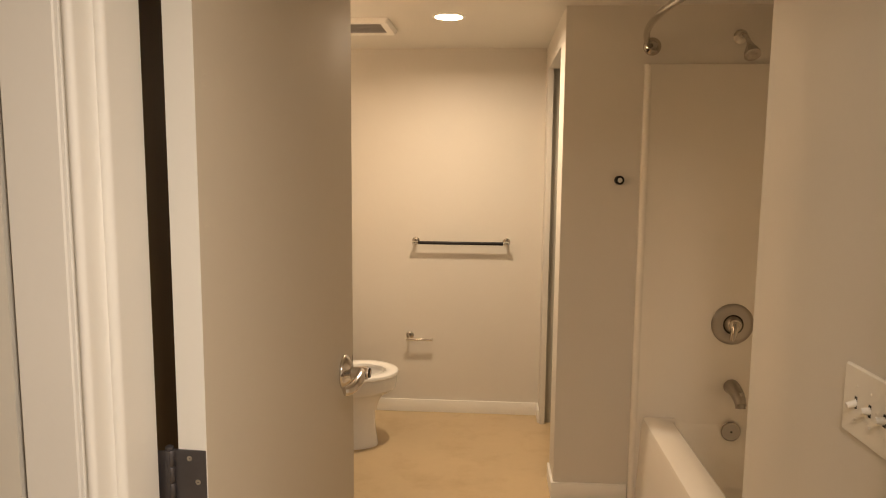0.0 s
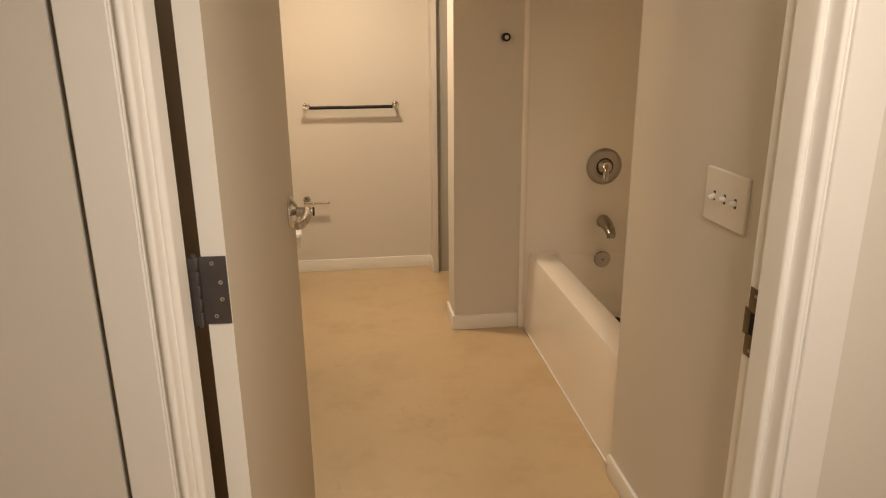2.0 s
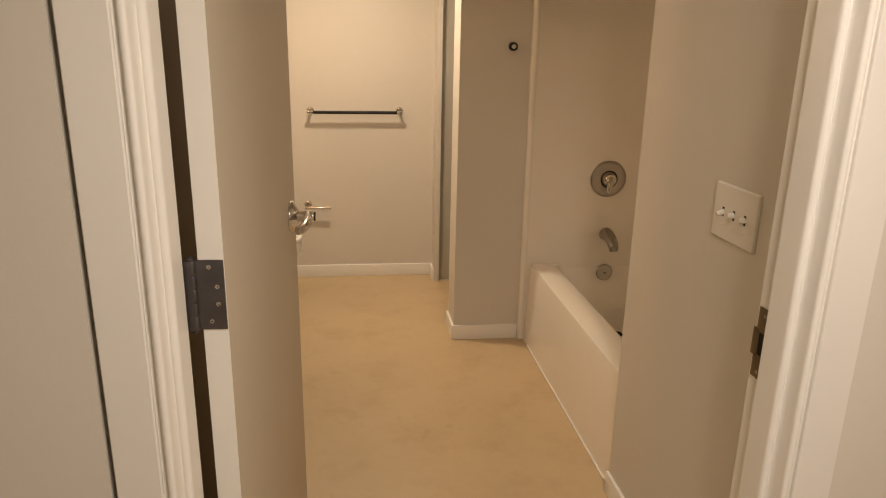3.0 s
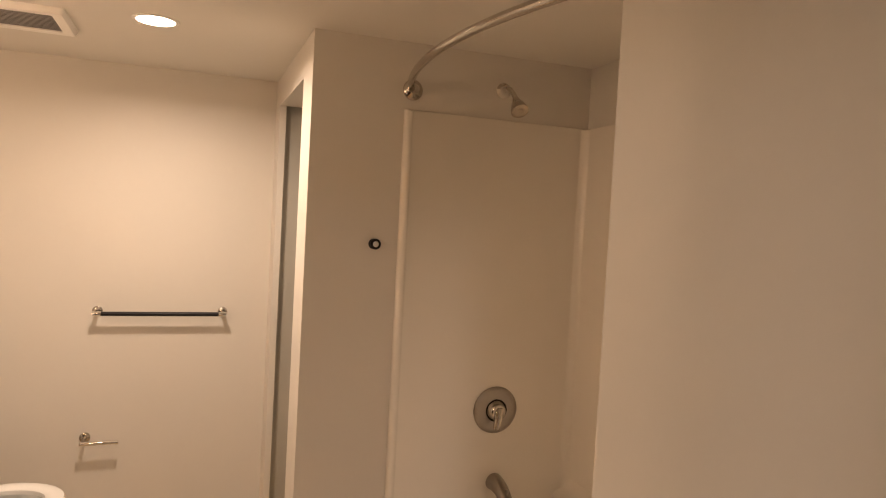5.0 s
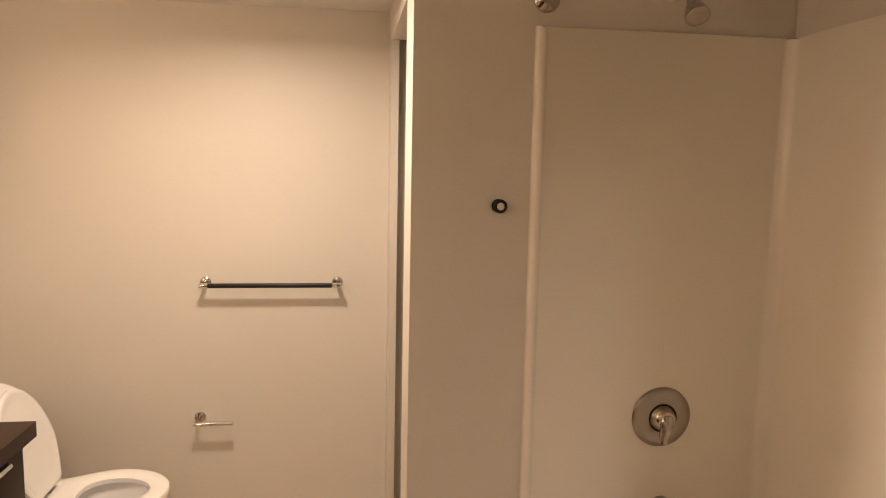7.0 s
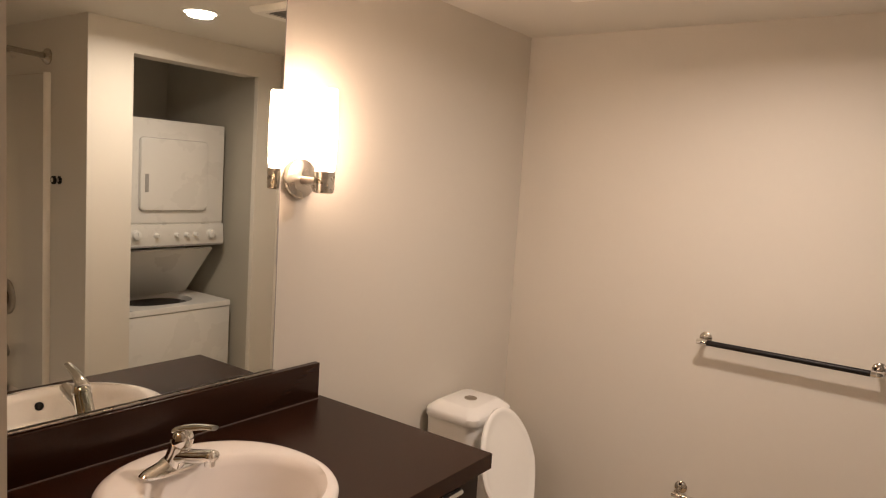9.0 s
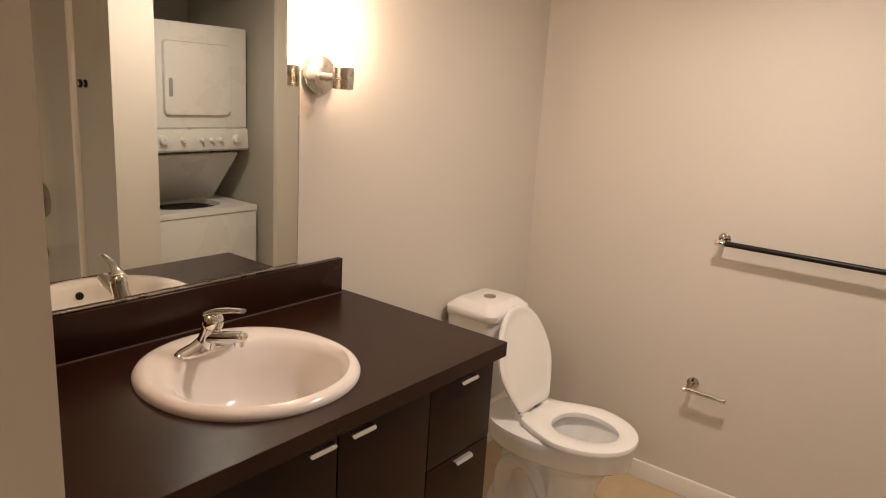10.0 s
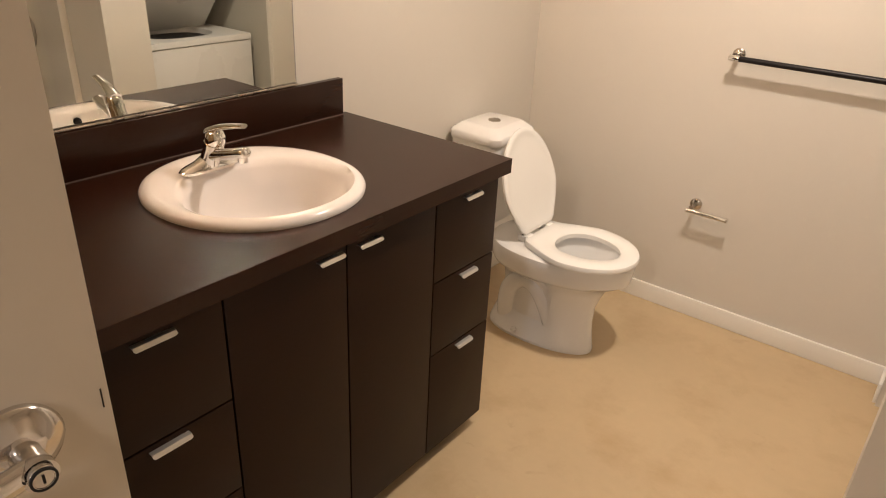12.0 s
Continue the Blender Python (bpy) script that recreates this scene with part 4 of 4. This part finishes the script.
def laundry():
    yl, yr = 4.095, 4.710
    t = thing("stacked_washer_dryer", (1.03, (yl + yr) / 2, 0), "white stacked washer and dryer with washer lid open", "washer dryer")
    xw, xd, xb = 0.715, 0.800, 1.38
    zw = 0.822
    yw0, yw1 = yl - 0.006, yr + 0.006
    bm = B()
    box(bm, xw + 0.004, xb, yw0, yw1, 0.03, zw - 0.034, 0.004)
    part("washer_body", bm, WHITEWARE, t)
    bm = B()
    cx, cy = 1.0, (yl + yr) / 2
    steps = 48
    outer = []
    x0, x1 = xw, xb
    for i in range(steps):
        a = 2 * math.pi * i / steps
        c, s = math.cos(a), math.sin(a)
        k = min((x1 - cx) / c if c > 1e-6 else (x0 - cx) / c if c < -1e-6 else 9, (yw1 - cy) / s if s > 1e-6 else (yw0 - cy) / s if s < -1e-6 else 9)
        outer.append((cx + k * c, cy + k * s))
    for px, py in ((x0, yw0), (x0, yw1), (x1, yw0), (x1, yw1)):
        i = min(range(steps), key=lambda j: (outer[j][0] - px) ** 2 + (outer[j][1] - py) ** 2)
        outer[i] = (px, py)
    hole = [(p.x, p.y) for p in oval(0.955, cy - 0.02, 0.165, 0.205, 0, steps, 2.6)]
    rings = [[Vector((x, y, zw - 0.032)) for x, y in hole], [Vector((x, y, zw)) for x, y in hole], [Vector((x * 0.995 + cx * 0.005, y * 0.995 + cy * 0.005, zw)) for x, y in outer],
             [Vector((x, y, zw - 0.004)) for x, y in outer], [Vector((x, y, zw - 0.030)) for x, y in outer], [Vector((x, y, zw - 0.032)) for x, y in hole]]
    loft(bm, rings, cap=(False, False))
    top = part("washer_top", bm, WHITEWARE, t)
    part("drum_opening", loft(B(), [oval(0.955, cy - 0.02, 0.160, 0.200, zw - 0.0335, 40, 2.6), oval(0.955, cy - 0.02, 0.160, 0.200, zw - 0.028, 40, 2.6)]), BLACK, top, "dark open washer drum")
    for x, y in ((xw + 0.06, yw0 + 0.05), (xw + 0.06, yw1 - 0.05), (xb - 0.06, yw0 + 0.05), (xb - 0.06, yw1 - 0.05)):
        part("foot", turned(B(), (x, y, 0), (0, 0, 1), [(0, 0.022), (0.012, 0.022), (0.014, 0.010), (0.031, 0.010)], 18), RUBBER, t)
    # open washer lid leaning forward under the dryer
    bm = B()
    a0, a1 = Vector((1.105, 0, zw + 0.004)), Vector((0.845, 0, 1.118))
    d = (a1 - a0).normalized()
    w = Vector((-d.z, 0, d.x)) * 0.014
    quad = [a0, a1, a1 + w, a0 + w]
    loft(bm, [[Vector((p.x, yy, p.z)) for p in quad] for yy in (yl + 0.012, yr - 0.040)])
    lid = part("washer_lid", bm, WHITEWARE, t, "open white washer lid with printed notice")
    for i in range(9):
        k = 0.10 + 0.026 * i
        if i in (2, 5):
            continue
        p = a0 + d * k
        q = a0 + d * (k + 0.007)
        o = Vector((-w.x, 0, -w.z)).normalized() * 0.0012
        bm = B()
        ends = (yl + 0.12, yr - 0.16 - 0.03 * (i % 3))
        loft(bm, [[Vector((p.x, yy, p.z)) + o, Vector((q.x, yy, q.z)) + o, Vector((q.x, yy, q.z)), Vector((p.x, yy, p.z))] for yy in ends])
        part("notice_line", bm, PRINT, lid)
    # dryer on its rear support
    part("support", box(B(), 1.16, xb, yl + 0.003, yr - 0.003, zw, 1.140, 0.004), WHITEWARE, t)
    part("dryer_body", box(B(), xd + 0.004, xb, yl, yr, 1.262, 1.805, 0.006, 3), WHITEWARE, t)
    part("dryer_base", box(B(), xd + 0.012, xb, yl + 0.001, yr - 0.001, 1.134, 1.262), WHITEWARE, t)
    bm = B()
    loft(bm, [[Vector((x, yy, z)) for x, z in ((xd + 0.012, 1.257), (xd - 0.004, 1.255), (xd - 0.014, 1.150), (xd - 0.006, 1.136), (xd + 0.012, 1.134))] for yy in (yl, yr)])
    panel = part("control_panel", bm, WHITEWARE, t)
    part("panel_trim", box(B(), xd - 0.016, xd - 0.008, yl + 0.004, yr - 0.004, 1.137, 1.146, 0.001), GREYPL, panel, "grey trim strip")
    xk = xd - 0.010
    knob(panel, xk, yl + 0.085, 1.200, 0.026)
    knob(panel, xk, yr - 0.085, 1.198, 0.026)
    for dy, r in ((0.200, 0.013), (0.315, 0.013), (0.375, 0.013), (0.430, 0.013)):
        knob(panel, xk, yl + dy, 1.197, r)
    # dryer door with a dark seam and a grip recess
    ya, yb, za, zb = yl + 0.105, yr - 0.112, 1.330, 1.706

    def slab(grow, x):
        return [Vector((x, p.x, p.y)) for p in round_rect(ya - grow, yb + grow, za - grow, zb + grow, 0.025, 0, 5)]

    part("door_seam", loft(B(), [slab(0.0032, xd + 0.003), slab(0.0032, xd + 0.0065)]), PRINT, t, "grey seam round the dryer door")
    ddoor = part("dryer_door", loft(B(), [slab(0, xd + 0.005), slab(0, xd - 0.008), slab(-0.003, xd - 0.012), slab(-0.012, xd - 0.0135)]), WHITEWARE, t)
    part("grip", box(B(), xd - 0.0142, xd - 0.010, ya + 0.022, ya + 0.045, 1.425, 1.520, 0.003), GREYPL, ddoor, "dark recessed door grip")


laundry()
